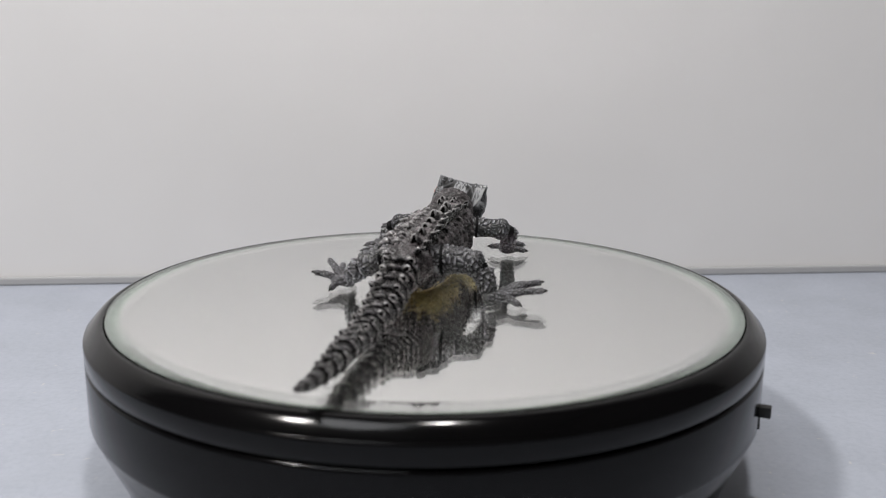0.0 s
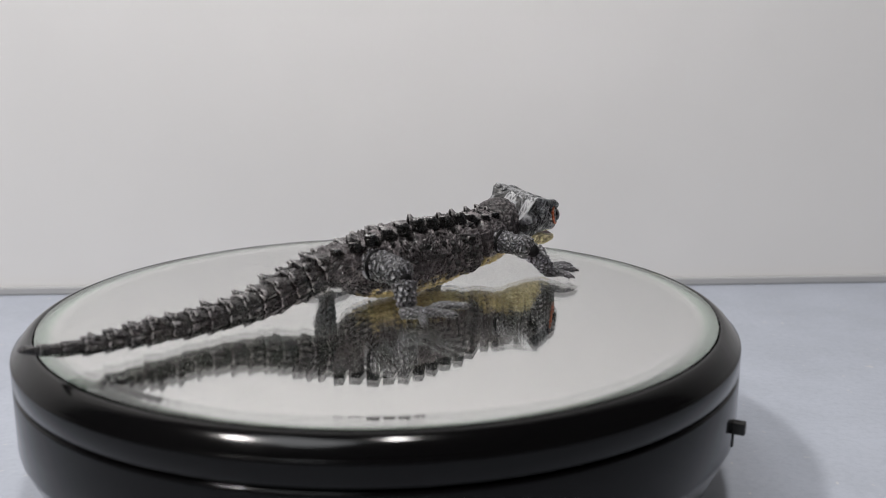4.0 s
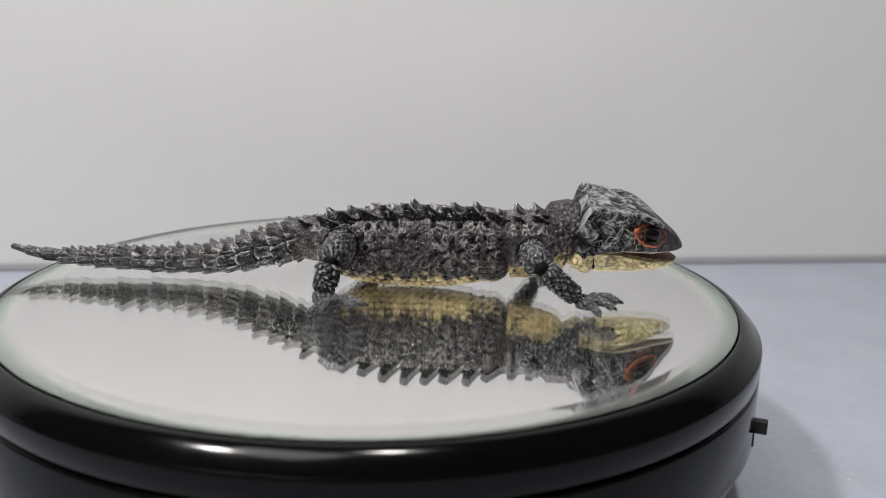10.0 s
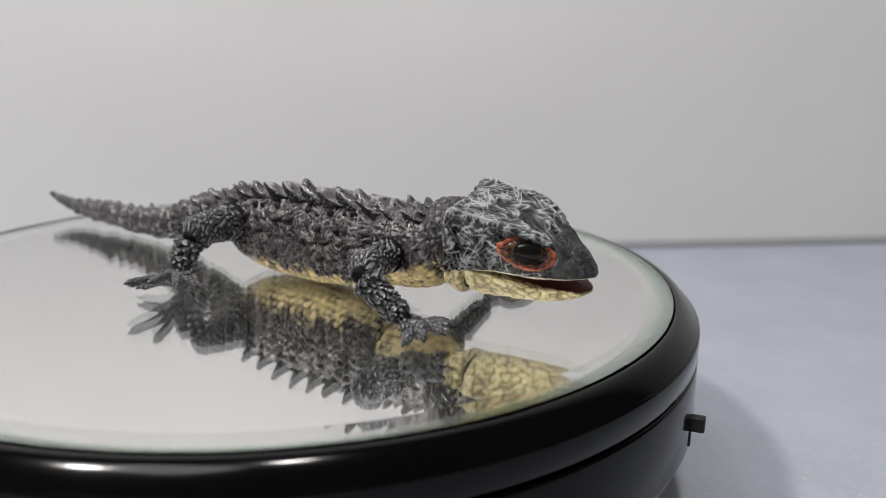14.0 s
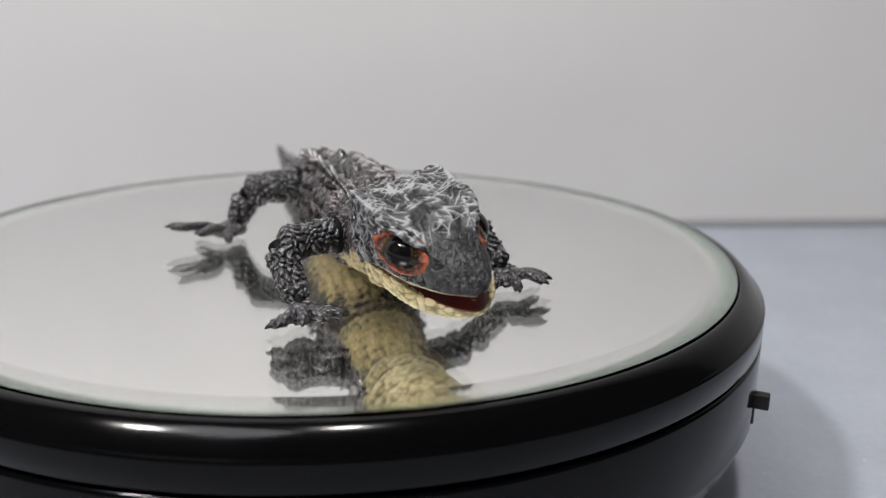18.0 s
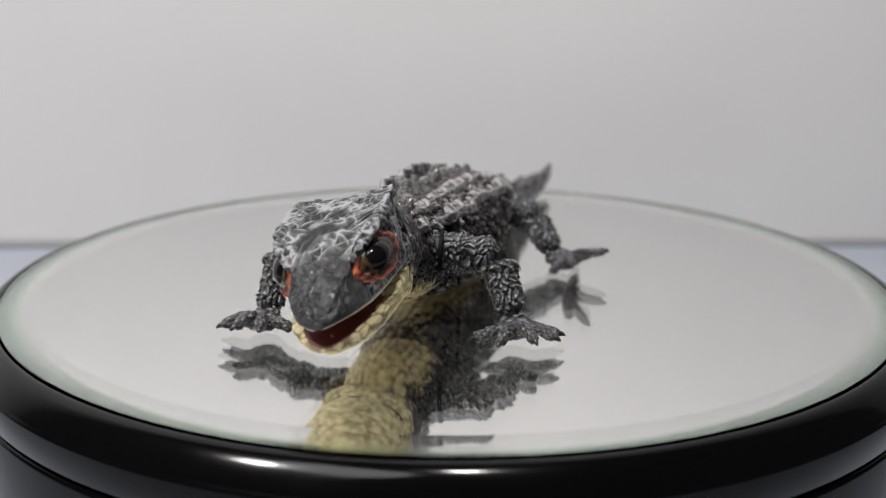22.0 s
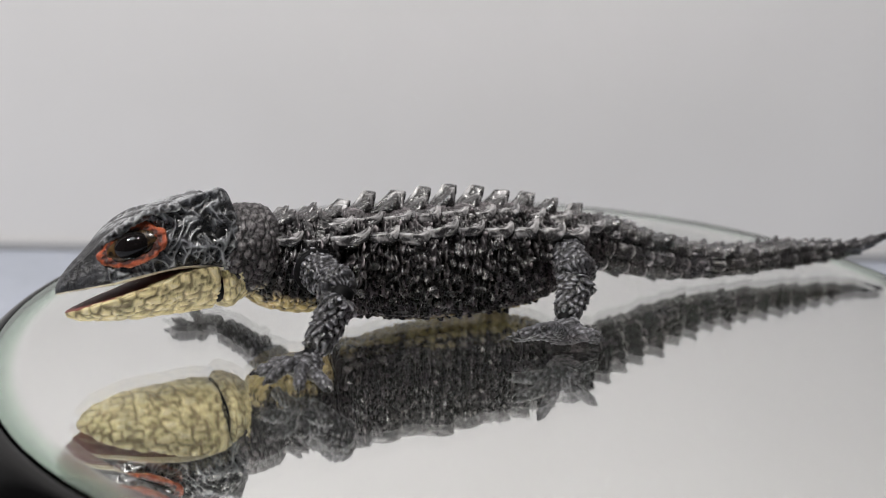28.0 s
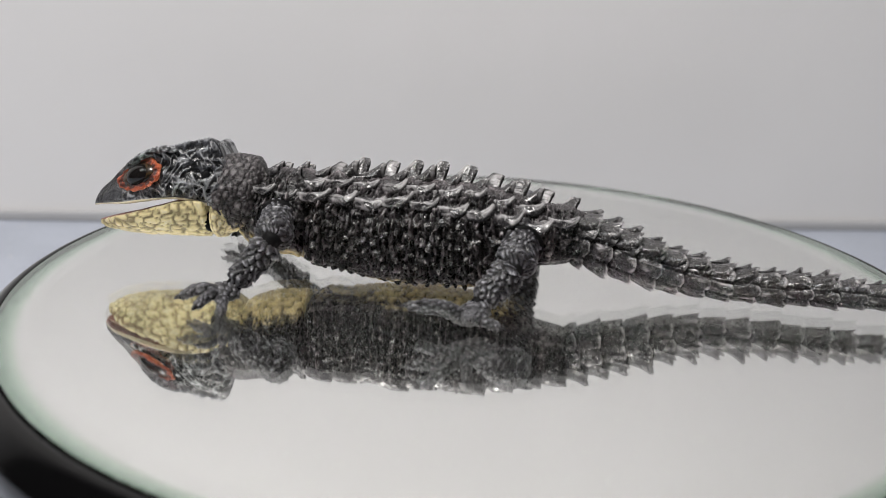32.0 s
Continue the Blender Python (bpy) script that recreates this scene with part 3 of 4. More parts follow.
HOODS = [blade_mesh(5.6, 4.0, 2.5, 1.3), blade_mesh(5.2, 4.4, 2.2, 6.1), blade_mesh(5.8, 3.8, 2.8, 11.7), blade_mesh(5.4, 4.2, 2.1, 16.2)]
LEDGES = {sd: [ledge_mesh(4.7, w, h, 2.3 + sd, sd), ledge_mesh(5.2, w - 0.3, h - 0.4, 7.3 + sd, sd), ledge_mesh(4.3, w + 0.2, h + 0.3, 13.1 + sd, sd), ledge_mesh(5.0, w - 0.6, h, 19.7 + sd, sd)] for sd, w, h in ((1, 3.8, 3.2), (-1, 4.9, 2.0))}
rnd = random.Random(4)
for l, z, lean, meshes in ((5.9, 19.6, 10, LEDGES[1]), (2.1, 20.3, 6, HOODS), (-2.5, 19.9, -16, LEDGES[-1]), (-6.7, 18.0, -24, LEDGES[-1])):
    for k in range(9):
        y = -10.0 + k * 5.25 + (1.6 if abs(l) < 3 else 0)
        drop = 0.0011 * (y - 16) ** 2 * (4.0 if y < 16 else 1.2)
        narrow = 1 - 0.00022 * (y - 14) ** 2
        set_scale(torso, rnd.choice(meshes), at(y, l * narrow, z - drop), lean + rnd.uniform(-7, 7), rnd.uniform(-6, 5), rnd.uniform(-8, 8), rnd.uniform(0.98, 1.2))
for l, z, lean, meshes in ((5.4, 18.6, 14, LEDGES[1]), (1.8, 20.2, 8, HOODS), (-2.0, 20.1, -10, HOODS), (-5.9, 18.0, -38, LEDGES[-1])):
    for k in range(2):
        set_scale(chest, rnd.choice(meshes), at(37.8 + k * 4.6, l * (1 - 0.08 * k), z + 0.5 * k), lean + rnd.uniform(-5, 5), rnd.uniform(-5, 3), rnd.uniform(-6, 6), rnd.uniform(0.72, 0.88))
for l, z, lean, sd in ((3.6, 17.0, 24, 1), (-3.6, 17.0, -24, -1)):
    set_scale(pelvis, rnd.choice(LEDGES[sd]), at(-15.4, l, z - 1.4), lean, 4, rnd.uniform(-4, 4), 1.0)


# warts of the flanks: faceted, backward-leaning thorns, set on the skin
def thorn_mesh(seed, r, h):
    rr = random.Random(seed)
    n = 7
    verts, faces = [], []
    for f, z in ((1.0, -0.35), (0.72, h * 0.45), (0.30, h * 0.92)):
        for k in range(n):
            a = 2 * math.pi * (k + rr.uniform(-0.25, 0.25)) / n
            j = rr.uniform(0.75, 1.2)
            verts.append(((r * f * j * math.cos(a)) * MM, (r * 1.1 * f * j * math.sin(a) - 0.45 * max(0, z)) * MM, (z + rr.uniform(-0.1, 0.1)) * MM))
    verts.append((0, -0.5 * h * MM, h * MM))
    for row in (0, 1):
        for k in range(n):
            q = (k + 1) % n
            faces.append((row * n + k, row * n + q, (row + 1) * n + q, (row + 1) * n + k))
    for k in range(n):
        faces.append((2 * n + k, 2 * n + (k + 1) % n, 3 * n))
    me = bpy.data.meshes.new("thorn_scale")
    me.from_pydata(verts, [], faces)
    # dark bases and pale tips: shade and glints put into the colour
    relief_mask(me, [0.0] * n + [0.34 + rr.uniform(-0.3, 0.3) for k in range(n)] + [0.72 + rr.uniform(-0.3, 0.25) for k in range(n)] + [1.0], True)
    me.materials.append(CHIP)
    return me


THORNS = [thorn_mesh(k, 0.85 + 0.10 * (k % 3), 0.95 + 0.16 * (k % 4)) for k in range(6)]
# smooth black thorns on the right flank, putting shade of dents into colour
PITS = [thorn_mesh(20 + k, 0.85, 0.95) for k in range(3)]
for me in PITS:
    me.materials[0] = PIT
    me.shade_smooth()


def set_thorns(rows, columns, meshes, span, first, size):
    verts = torso.data.vertices
    for row in range(rows):
        for col in range(columns):
            if rnd.random() < 0.16:
                continue
            k = int(TORSO_M * (first + (0.97 - first) * (col + 0.5 * (row % 2) + rnd.uniform(-0.22, 0.22)) / columns))
            a = math.radians(span[0] + (span[1] - span[0]) * (row + rnd.uniform(-0.2, 0.2)) / max(1, rows - 1))
            v = verts[min(TORSO_M - 2, k) * TORSO_N + int(a / (2 * math.pi) * TORSO_N) % TORSO_N]
            away = v.normal.normalized()
            side = Vector((DIR.x, DIR.y, 0)).cross(away).normalized()
            m = Matrix((side, away.cross(side), away)).transposed().to_4x4()
            ob = part("thorn_scale", rnd.choice(meshes), None, torso)
            ob.matrix_basis = Matrix.Translation(Vector(v.co)) @ m @ Matrix.Rotation(rnd.uniform(-0.5, 0.5), 4, "Z") @ Matrix.Scale(size * rnd.uniform(0.6, 1.25), 4)


set_thorns(6, 15, THORNS, (148, 214), 0.10, 0.95)
set_thorns(4, 11, PITS, (-18, 38), 0.12, 1.05)
set_thorns(2, 20, THORNS, (219, 231), 0.10, 0.75)


# the tail: overlapping rings of keeled scales, each ring a joint
def tail_ring(rows, f0, f1, n_scales, phase, lift):
    """One ring between two places on the tail's line: flat overlapping plates, their hind edges lifted."""
    sub = 12
    m, n = 16, n_scales * sub
    verts, faces, raised = [], [], []
    for k in range(m):
        u = k / (m - 1)
        for q in range(n):
            a = 2 * math.pi * q / n + phase
            v = (q % sub) / sub
            plate = int(q / sub)
            over = 0.16 * noise.noise(Vector((plate * 3.1, f0 * 90, 1)))
            c, side, up, w, h = tail_frame(rows, f0 + (f1 - f0) * (u * (1.10 + over + 0.16 * (1 - abs(2 * v - 1)) ** 0.7)))
            flat = math.cos(math.pi / n_scales) / math.cos((v - 0.5) * 2 * math.pi / n_scales)
            up_ = max(0.0, math.sin(a))
            streak = ridge(Vector((v * 5.5, u * 1.1, plate * 7 + f0 * 50))) * 0.5 + noise.noise(Vector((v * 3, u * 3, plate * 5 + f0 * 80)))
            flare = lift * (0.62 + 0.6 * up_ + 4.0 * over) * u ** 1.8 * (1 - abs(2 * v - 1) ** 3 * 0.75)
            r = (0.45 + 0.55 * flat) * (0.84 + 0.13 * min(1.0, u * 3)) + flare + 0.085 * streak
            r -= 0.11 * max(0.0, 1 - min(v, 1 - v) / 0.09)
            verts.append((c + side * (w * r * math.cos(a)) + up * (h * r * math.sin(a))) * MM)
            raised.append(0.15 + 0.45 * max(0.0, (u - 0.90) / 0.1) - 0.5 * (v < 0.10 or v > 0.92) - 0.35 * (u < 0.22) + 0.40 * streak)
    # turned-in hind rim
    for f in (0.84, 0.45):
        c, side, up, w, h = tail_frame(rows, f0 + (f1 - f0) * 1.02)
        for q in range(n):
            a = 2 * math.pi * q / n + phase
            verts.append((c + side * (w * f * math.cos(a)) + up * (h * f * math.sin(a))) * MM)
    for k in range(m + 1):
        for q in range(n):
            r = (q + 1) % n
            faces.append((k * n + q, k * n + r, (k + 1) * n + r, (k + 1) * n + q))
    c, side, up, w, h = tail_frame(rows, f0)
    verts.append(c * MM)
    for q in range(n):
        faces.append((len(verts) - 1, (q + 1) % n, q))
    c, side, up, w, h = tail_frame(rows, f1)
    verts.append(c * MM)
    o = (m + 1) * n
    for q in range(n):
        faces.append((len(verts) - 1, o + q, o + (q + 1) % n))
    # turned-in rim gets 0, so the hollow's shade is in its colour
    return verts, faces, raised + [0.0] * (2 * n)


def tail_frame(rows, s):
    a = TAIL_FINE
    i = min(len(a) - 2, max(0, s * (len(a) - 1)))
    k = int(i)
    v = a[k] + (a[min(k + 1, len(a) - 1)] - a[k]) * (i - k)
    t = TAIL_DIR[k]
    side = np.cross(t, (0, 0, 1))
    side /= np.linalg.norm(side)
    return v[:3], side, np.cross(side, t), v[3], v[4]


TAIL = [(-7.0, -16.0, 12.1, 5.2, 5.0), (-8.6, -22.3, 9.9, 5.1, 4.8), (-10.7, -29.5, 8.0, 4.8, 4.5), (-12.8, -37.0, 6.0, 4.4, 4.0), (-15.2, -45.5, 4.7, 3.9, 3.3),
        (-18.0, -55.0, 4.2, 3.4, 3.0), (-20.8, -65.5, 4.3, 2.9, 2.8), (-23.2, -73.5, 4.2, 2.4, 2.3), (-25.4, -81.0, 4.2, 1.9, 1.8), (-27.3, -88.0, 4.9, 1.5, 1.4), (-29.0, -95.2, 6.6, 0.6, 0.6)]
TAIL_FINE, _ = catmull(TAIL, 240)
TAIL_DIR = np.gradient(TAIL_FINE[:, :3], axis=0)
TAIL_DIR /= np.linalg.norm(TAIL_DIR, axis=1)[:, None]
RINGS = 17
for k in range(RINGS):
    f0, f1 = (k / RINGS) ** 1.04, ((k + 1) / RINGS) ** 1.04
    ring = part("tail_ring", tail_ring(TAIL, f0, min(0.99, f1), 8 if k < 14 else 6, 0.39 + (math.pi / 8 if k % 2 else 0) * 0.3, 0.30 if k < 10 else 0.44), TAIL_PAINT, lizard)
    if k < 14:
        # two blunt keeled scales on the back of each ring, leaning apart
        c, side, up, w, h = tail_frame(TAIL, f0 + (f1 - f0) * 0.62)
        ahead = Vector(np.cross(side, up))
        for sd in (-1, 1):
            a = math.radians(90 - sd * rnd.uniform(30, 40))
            out = Vector(side) * math.cos(a) + Vector(up) * math.sin(a)
            across = ahead.cross(out).normalized()
            m = Matrix((across, out.cross(across), out)).transposed().to_4x4()
            ob = part("tail_scale", rnd.choice(HOODS), None, ring)
            size = (1.04 - 0.042 * k) * rnd.uniform(0.9, 1.1)
            place = Vector(c) + Vector(side) * (w * math.cos(a) * 0.98) + Vector(up) * (h * math.sin(a) * 0.98)
            ob.matrix_basis = Matrix.Translation(place * MM) @ m @ Matrix.Rotation(rnd.uniform(-0.15, 0.15), 4, "Z") @ Matrix.Scale(size, 4)
part("tail_tip", tube([(*TAIL_FINE[k][:3], *(TAIL_FINE[k][3:] * 0.85)) for k in (208, 222, 232, 239)], 12, 14), SKIN, lizard, "thin pointed dark tail tip")


# limbs: upper and lower joint, hand or foot with five clawed toes
def scaly(n_around, pitch, amount, point=0.55):
    """Rows of overlapping pointed scales, each lifted at its far end."""
    def relief(s, a, p):
        a += 0.5 * noise.noise(Vector(p) * 0.4 + Vector((4, 0, 9)))
        s += 1.2 * noise.noise(Vector(p) * 0.35 + Vector((0, 7, 2)))
        v0 = a / (2 * math.pi) * n_around
        wob = 0.5 * noise.noise(Vector(p) * 0.55)
        row = math.floor(s / pitch + wob)
        best = 0.0
        for r in (row, row - 1):
            v = (v0 + 0.5 * (r % 2)) % 1.0
            u = (s / pitch + wob - r) / (1 + point * (1 - abs(2 * v - 1)))
            if 0 <= u <= 1:
                best = max(best, (0.25 + 0.75 * u) * (1 - abs(2 * v - 1) ** 2.5))
        n = noise.noise(Vector(p) * 2.1)
        tall = 1 + 0.45 * noise.cell(Vector((row + 0.5, math.floor(v0 + 0.5 * (row % 2)) + 0.5, n_around)))
        return amount * tall * (best - 0.45) + 0.12 * n, best ** 1.6 * (0.7 + 0.3 * tall) + 0.22 * n
    return relief


def toe(points, r0, r1):
    pts = [(x, y, z, r0 + (r1 - r0) * k / (len(points) - 1), r0 + (r1 - r0) * k / (len(points) - 1)) for k, (x, y, z) in enumerate(points)]
    return tube(pts, 40, 24, (0.13, 0.11, 0.98), scaly(6, 1.1, 0.34), 2.0, 0.7)


def claw(p, d):
    d = Vector(d).normalized()
    p = Vector(p)
    return tube([(*p, 0.62, 0.62), (*(p + d * 0.8 + Vector((0, 0, 0.10))), 0.42, 0.42), (*(p + d * 1.4 - Vector((0, 0, 0.12))), 0.18, 0.18)], 8, 8, (0.12, 0.1, 0.98))


def limb(kind, upper, lower, palm, toes, socket):
    def cut(a, b_, f):
        return tuple(x + (y - x) * f for x, y in zip(a, b_))

    upper, lower = ([(*r[:3], r[3] * f, r[4] * f) for r in rows] for rows, f in ((upper, 0.82), (lower, 0.88)))
    knee, wrist = lower[0], lower[-1]
    lower = [cut(lower[0], lower[1], 0.24), *lower[1:-1], cut(lower[-1], lower[-2], 0.22)]
    for rows in (upper, lower):
        a, b_ = Vector(rows[-2][:3]), Vector(rows[-1][:3])
        rows.append((*(b_ + (b_ - a).normalized() * 0.7), rows[-1][3] * 0.62, rows[-1][4] * 0.62))
    a, b_ = Vector(lower[1][:3]), Vector(lower[0][:3])
    lower.insert(0, (*(b_ + (b_ - a).normalized() * 0.5), lower[0][3] * 0.7, lower[0][4] * 0.7))
    names = ("upper_arm", "forearm", "hand", "finger") if kind == "arm" else ("thigh", "shin", "foot", "toe")
    part(names[0], tube(upper, 130, 120, (0.3, 0.2, 0.93), scaly(13, 1.25, 0.75), 2.2, 0.35), SKIN_FINE, lizard)
    part(names[1], tube(lower, 120, 108, (0.6, 0.5, 0.62), scaly(10, 1.45, 0.9), 2.1, 0.2), SKIN_FINE, lizard)
    for j, d, r in ((knee, Vector(lower[2][:3]) - Vector(knee[:3]), 1.9), (wrist, Vector(wrist[:3]) - Vector(lower[-2][:3]), 1.55)):
        d.normalize()
        c = Vector(j[:3])
        part("joint_pin", tube([(*(c - d * 1.3), r, r), (*(c + d * 1.5), r, r)], 6, 20, (0.6, 0.5, 0.62)), JOINT_AND_HOLLOW, lizard, "black plastic joint pin")
    line, _ = catmull(upper, 41)
    k = int(socket * 40)
    d = Vector(line[k + 1][:3] - line[k - 1][:3]).normalized()
    c, r = Vector(line[k][:3]), max(line[k][3], line[k][4]) + 0.55
    # added solid ring, black for the shade in the socket's gap
    part("shoulder_ring" if kind == "arm" else "hip_ring", tube([(*(c - d * 0.5), r, r), (*(c + d * 0.25), r, r)], 4, 36, (0.3, 0.2, 0.93), round_ends=0.1), JOINT_AND_HOLLOW, lizard, "black ring giving shade to the gap round the joint's socket")
    h = part(names[2], tube(palm, 56, 60, (0.1, 0.1, 0.99), scaly(9, 1.2, 0.5), 2.3, 0.6), SKIN_HAND, lizard)
    for pts in toes:
        f = part(names[3], toe(pts, 1.2, 0.85), SKIN_HAND, h)
        a, b_ = Vector(pts[-2]), Vector(pts[-1])
        part("claw", claw(b_, b_ - a), HORN, f)


def fan(base, spread):
    """Toe lines from a palm's base to tips, lifted at the knuckle."""
    out = []
    for tip, lift in spread:
        b_, t_ = Vector(base), Vector(tip)
        out.append([tuple(b_), tuple(b_.lerp(t_, 0.5) + Vector((0, 0, lift))), tuple(t_)])
    return out


limb("arm", [(11.0, 38.0, 12.6, 3.4, 3.9), (17, 37.4, 12.6, 3.6, 3.9), (23.5, 36.8, 12.2, 3.3, 3.5), (28.6, 36.4, 11.6, 2.9, 3.0)],
     [(29.2, 36.8, 10.9, 2.8, 2.8), (29.4, 39.6, 8.8, 2.9, 2.8), (29.8, 43.4, 5.6, 2.6, 2.4), (29.9, 45.9, 3.6, 2.1, 2.0)],
     [(29.8, 46.0, 2.8, 2.0, 1.7), (30.2, 48.4, 2.4, 3.0, 1.5), (30.6, 50.2, 2.0, 2.8, 1.2)],
     fan((30.2, 48.6, 1.9), (((36.4, 48.9, 1.5), 0.5), ((36.2, 52.4, 2.8), 1.2), ((33.4, 54.8, 3.4), 1.4), ((29.4, 54.9, 3.2), 1.0), ((24.8, 52.2, 2.4), 0.6))), 0.40)
limb("arm", [(4.5, 40.6, 13.0, 3.4, 4.0), (0.5, 40.9, 13.4, 3.7, 4.1), (-5.5, 41.2, 13.0, 3.4, 3.8), (-10.0, 41.4, 12.4, 3.0, 3.2)],
     [(-10.8, 41.9, 11.8, 2.9, 2.9), (-11.6, 44.0, 9.2, 3.0, 2.9), (-12.6, 46.8, 6.2, 2.7, 2.5), (-13.2, 48.4, 4.3, 2.2, 2.0)],
     [(-13.2, 48.4, 3.3, 2.1, 1.8), (-13.8, 50.6, 2.7, 3.1, 1.6), (-14.2, 52.2, 2.1, 2.9, 1.2)],
     fan((-13.8, 50.6, 2.0), (((-21.0, 50.2, 1.7), 0.6), ((-20.0, 54.6, 2.6), 1.2), ((-16.6, 57.8, 3.2), 1.4), ((-11.2, 57.0, 2.4), 1.0), ((-7.0, 52.4, 1.4), 0.6))), 0.36)
limb("leg", [(1.5, -8.4, 12.2, 4.4, 5.0), (6.5, -9.4, 12.4, 4.5, 4.8), (11.5, -11.0, 12.2, 4.0, 4.2), (15.2, -12.3, 11.2, 3.4, 3.4)],
     [(15.6, -12.6, 10.4, 3.1, 3.1), (16.2, -13.3, 8.2, 3.2, 3.2), (17.2, -14.2, 5.4, 2.8, 2.7), (17.8, -14.7, 3.9, 2.3, 2.2)],
     [(16.6, -15.4, 2.7, 2.1, 1.9), (19.4, -14.0, 2.6, 3.0, 1.6), (22.6, -12.6, 2.2, 2.9, 1.3)],
     fan((21.0, -13.0, 2.0), (((23.2, -5.6, 2.2), 0.6), ((29.0, -6.6, 4.2), 1.2), ((33.0, -9.8, 5.4), 1.0), ((33.0, -15.8, 4.4), 0.6), ((25.6, -18.6, 1.3), 0.5))), 0.20)
limb("leg", [(-7.0, -7.0, 12.2, 4.4, 5.0), (-11.5, -6.2, 12.0, 4.5, 4.8), (-16.0, -5.0, 10.8, 4.0, 4.2), (-19.2, -3.6, 9.4, 3.4, 3.4)],
     [(-19.6, -3.2, 8.9, 3.1, 3.1), (-20.8, -1.2, 7.4, 3.2, 3.2), (-22.4, 1.6, 5.4, 2.8, 2.7), (-23.2, 3.0, 4.2, 2.3, 2.2)],
     [(-23.2, 2.8, 2.9, 2.1, 1.9), (-25.4, 5.0, 2.7, 3.0, 1.6), (-27.2, 7.2, 2.3, 2.9, 1.3)],
     fan((-26.2, 6.2, 2.0), (((-22.6, 14.6, 2.6), 0.6), ((-26.2, 16.6, 4.6), 1.2), ((-30.2, 14.6, 6.6), 1.0), ((-34.0, 6.4, 4.8), 0.6), ((-29.0, 0.6, 1.3), 0.5))), 0.46)


# the head, in its own space: y ahead to the beak, x to its right, z up, from the middle between the eyes
# y, crown middle height, crown edge half width and height, cheek half width and height, lip half width and height
SKULL = [(-18.9, 3.5, 4.6, 3.8, 6.4, 0.8, 5.0, -3.6), (-18.2, 6.2, 6.2, 6.6, 8.0, 1.6, 6.8, -4.2), (-16.5, 10.0, 7.5, 10.9, 8.7, 2.4, 7.4, -2.4), (-13.0, 10.9, 8.0, 11.4, 9.2, 2.8, 8.0, -1.0), (-8.0, 9.9, 7.8, 10.3, 9.2, 2.3, 8.2, -0.2),
         (-4.0, 9.2, 7.5, 9.4, 8.5, 2.1, 7.8, -0.5), (0.0, 7.9, 7.0, 7.7, 7.1, 2.0, 7.0, -1.1), (3.6, 5.8, 5.1, 5.2, 5.8, 0.8, 5.7, -1.6), (6.6, 3.2, 3.3, 2.6, 4.6, -0.4, 4.5, -1.8),
         (9.0, 1.0, 1.9, 0.6, 3.0, -1.1, 2.9, -2.0), (10.2, -0.8, 0.9, -1.0, 1.6, -1.6, 1.5, -2.2), (10.6, -1.6, 0.4, -1.7, 0.8, -1.9, 0.7, -2.3)]
HEAD = Matrix.Translation(Vector((14.0, 69.0, 14.35)) * MM) @ Matrix.Rotation(math.radians(-6.0), 4, "Z") @ Matrix.Rotation(math.radians(12.0), 4, "Y")


def eye_pose(sx):
    turn = Matrix.Rotation(math.radians(29 if sx > 0 else 151), 4, "Z") @ Matrix.Rotation(math.radians(-18), 4, "Y") @ Matrix.Rotation(math.radians(-17 * sx), 4, "X")
    return Matrix.Translation((sx * 7.15 * MM, -0.7 * MM, 4.2 * MM)) @ turn


def eye_socket(p, sx):
    """Sinks the skull's skin behind the eye and its lid."""
    m = eye_pose(sx)
    e = m.inverted() @ (p * MM) / MM
    rho = math.hypot(e.y / 5.1, e.z / 3.3)
    lim = -0.35 if rho < 1 else -0.35 + (rho - 1) * 3.2
    if rho < 1.35 and e.x > lim:
        e.x = lim
        return m @ (e * MM) / MM
    return p


K = 13              # points between two corners of the skull's outline


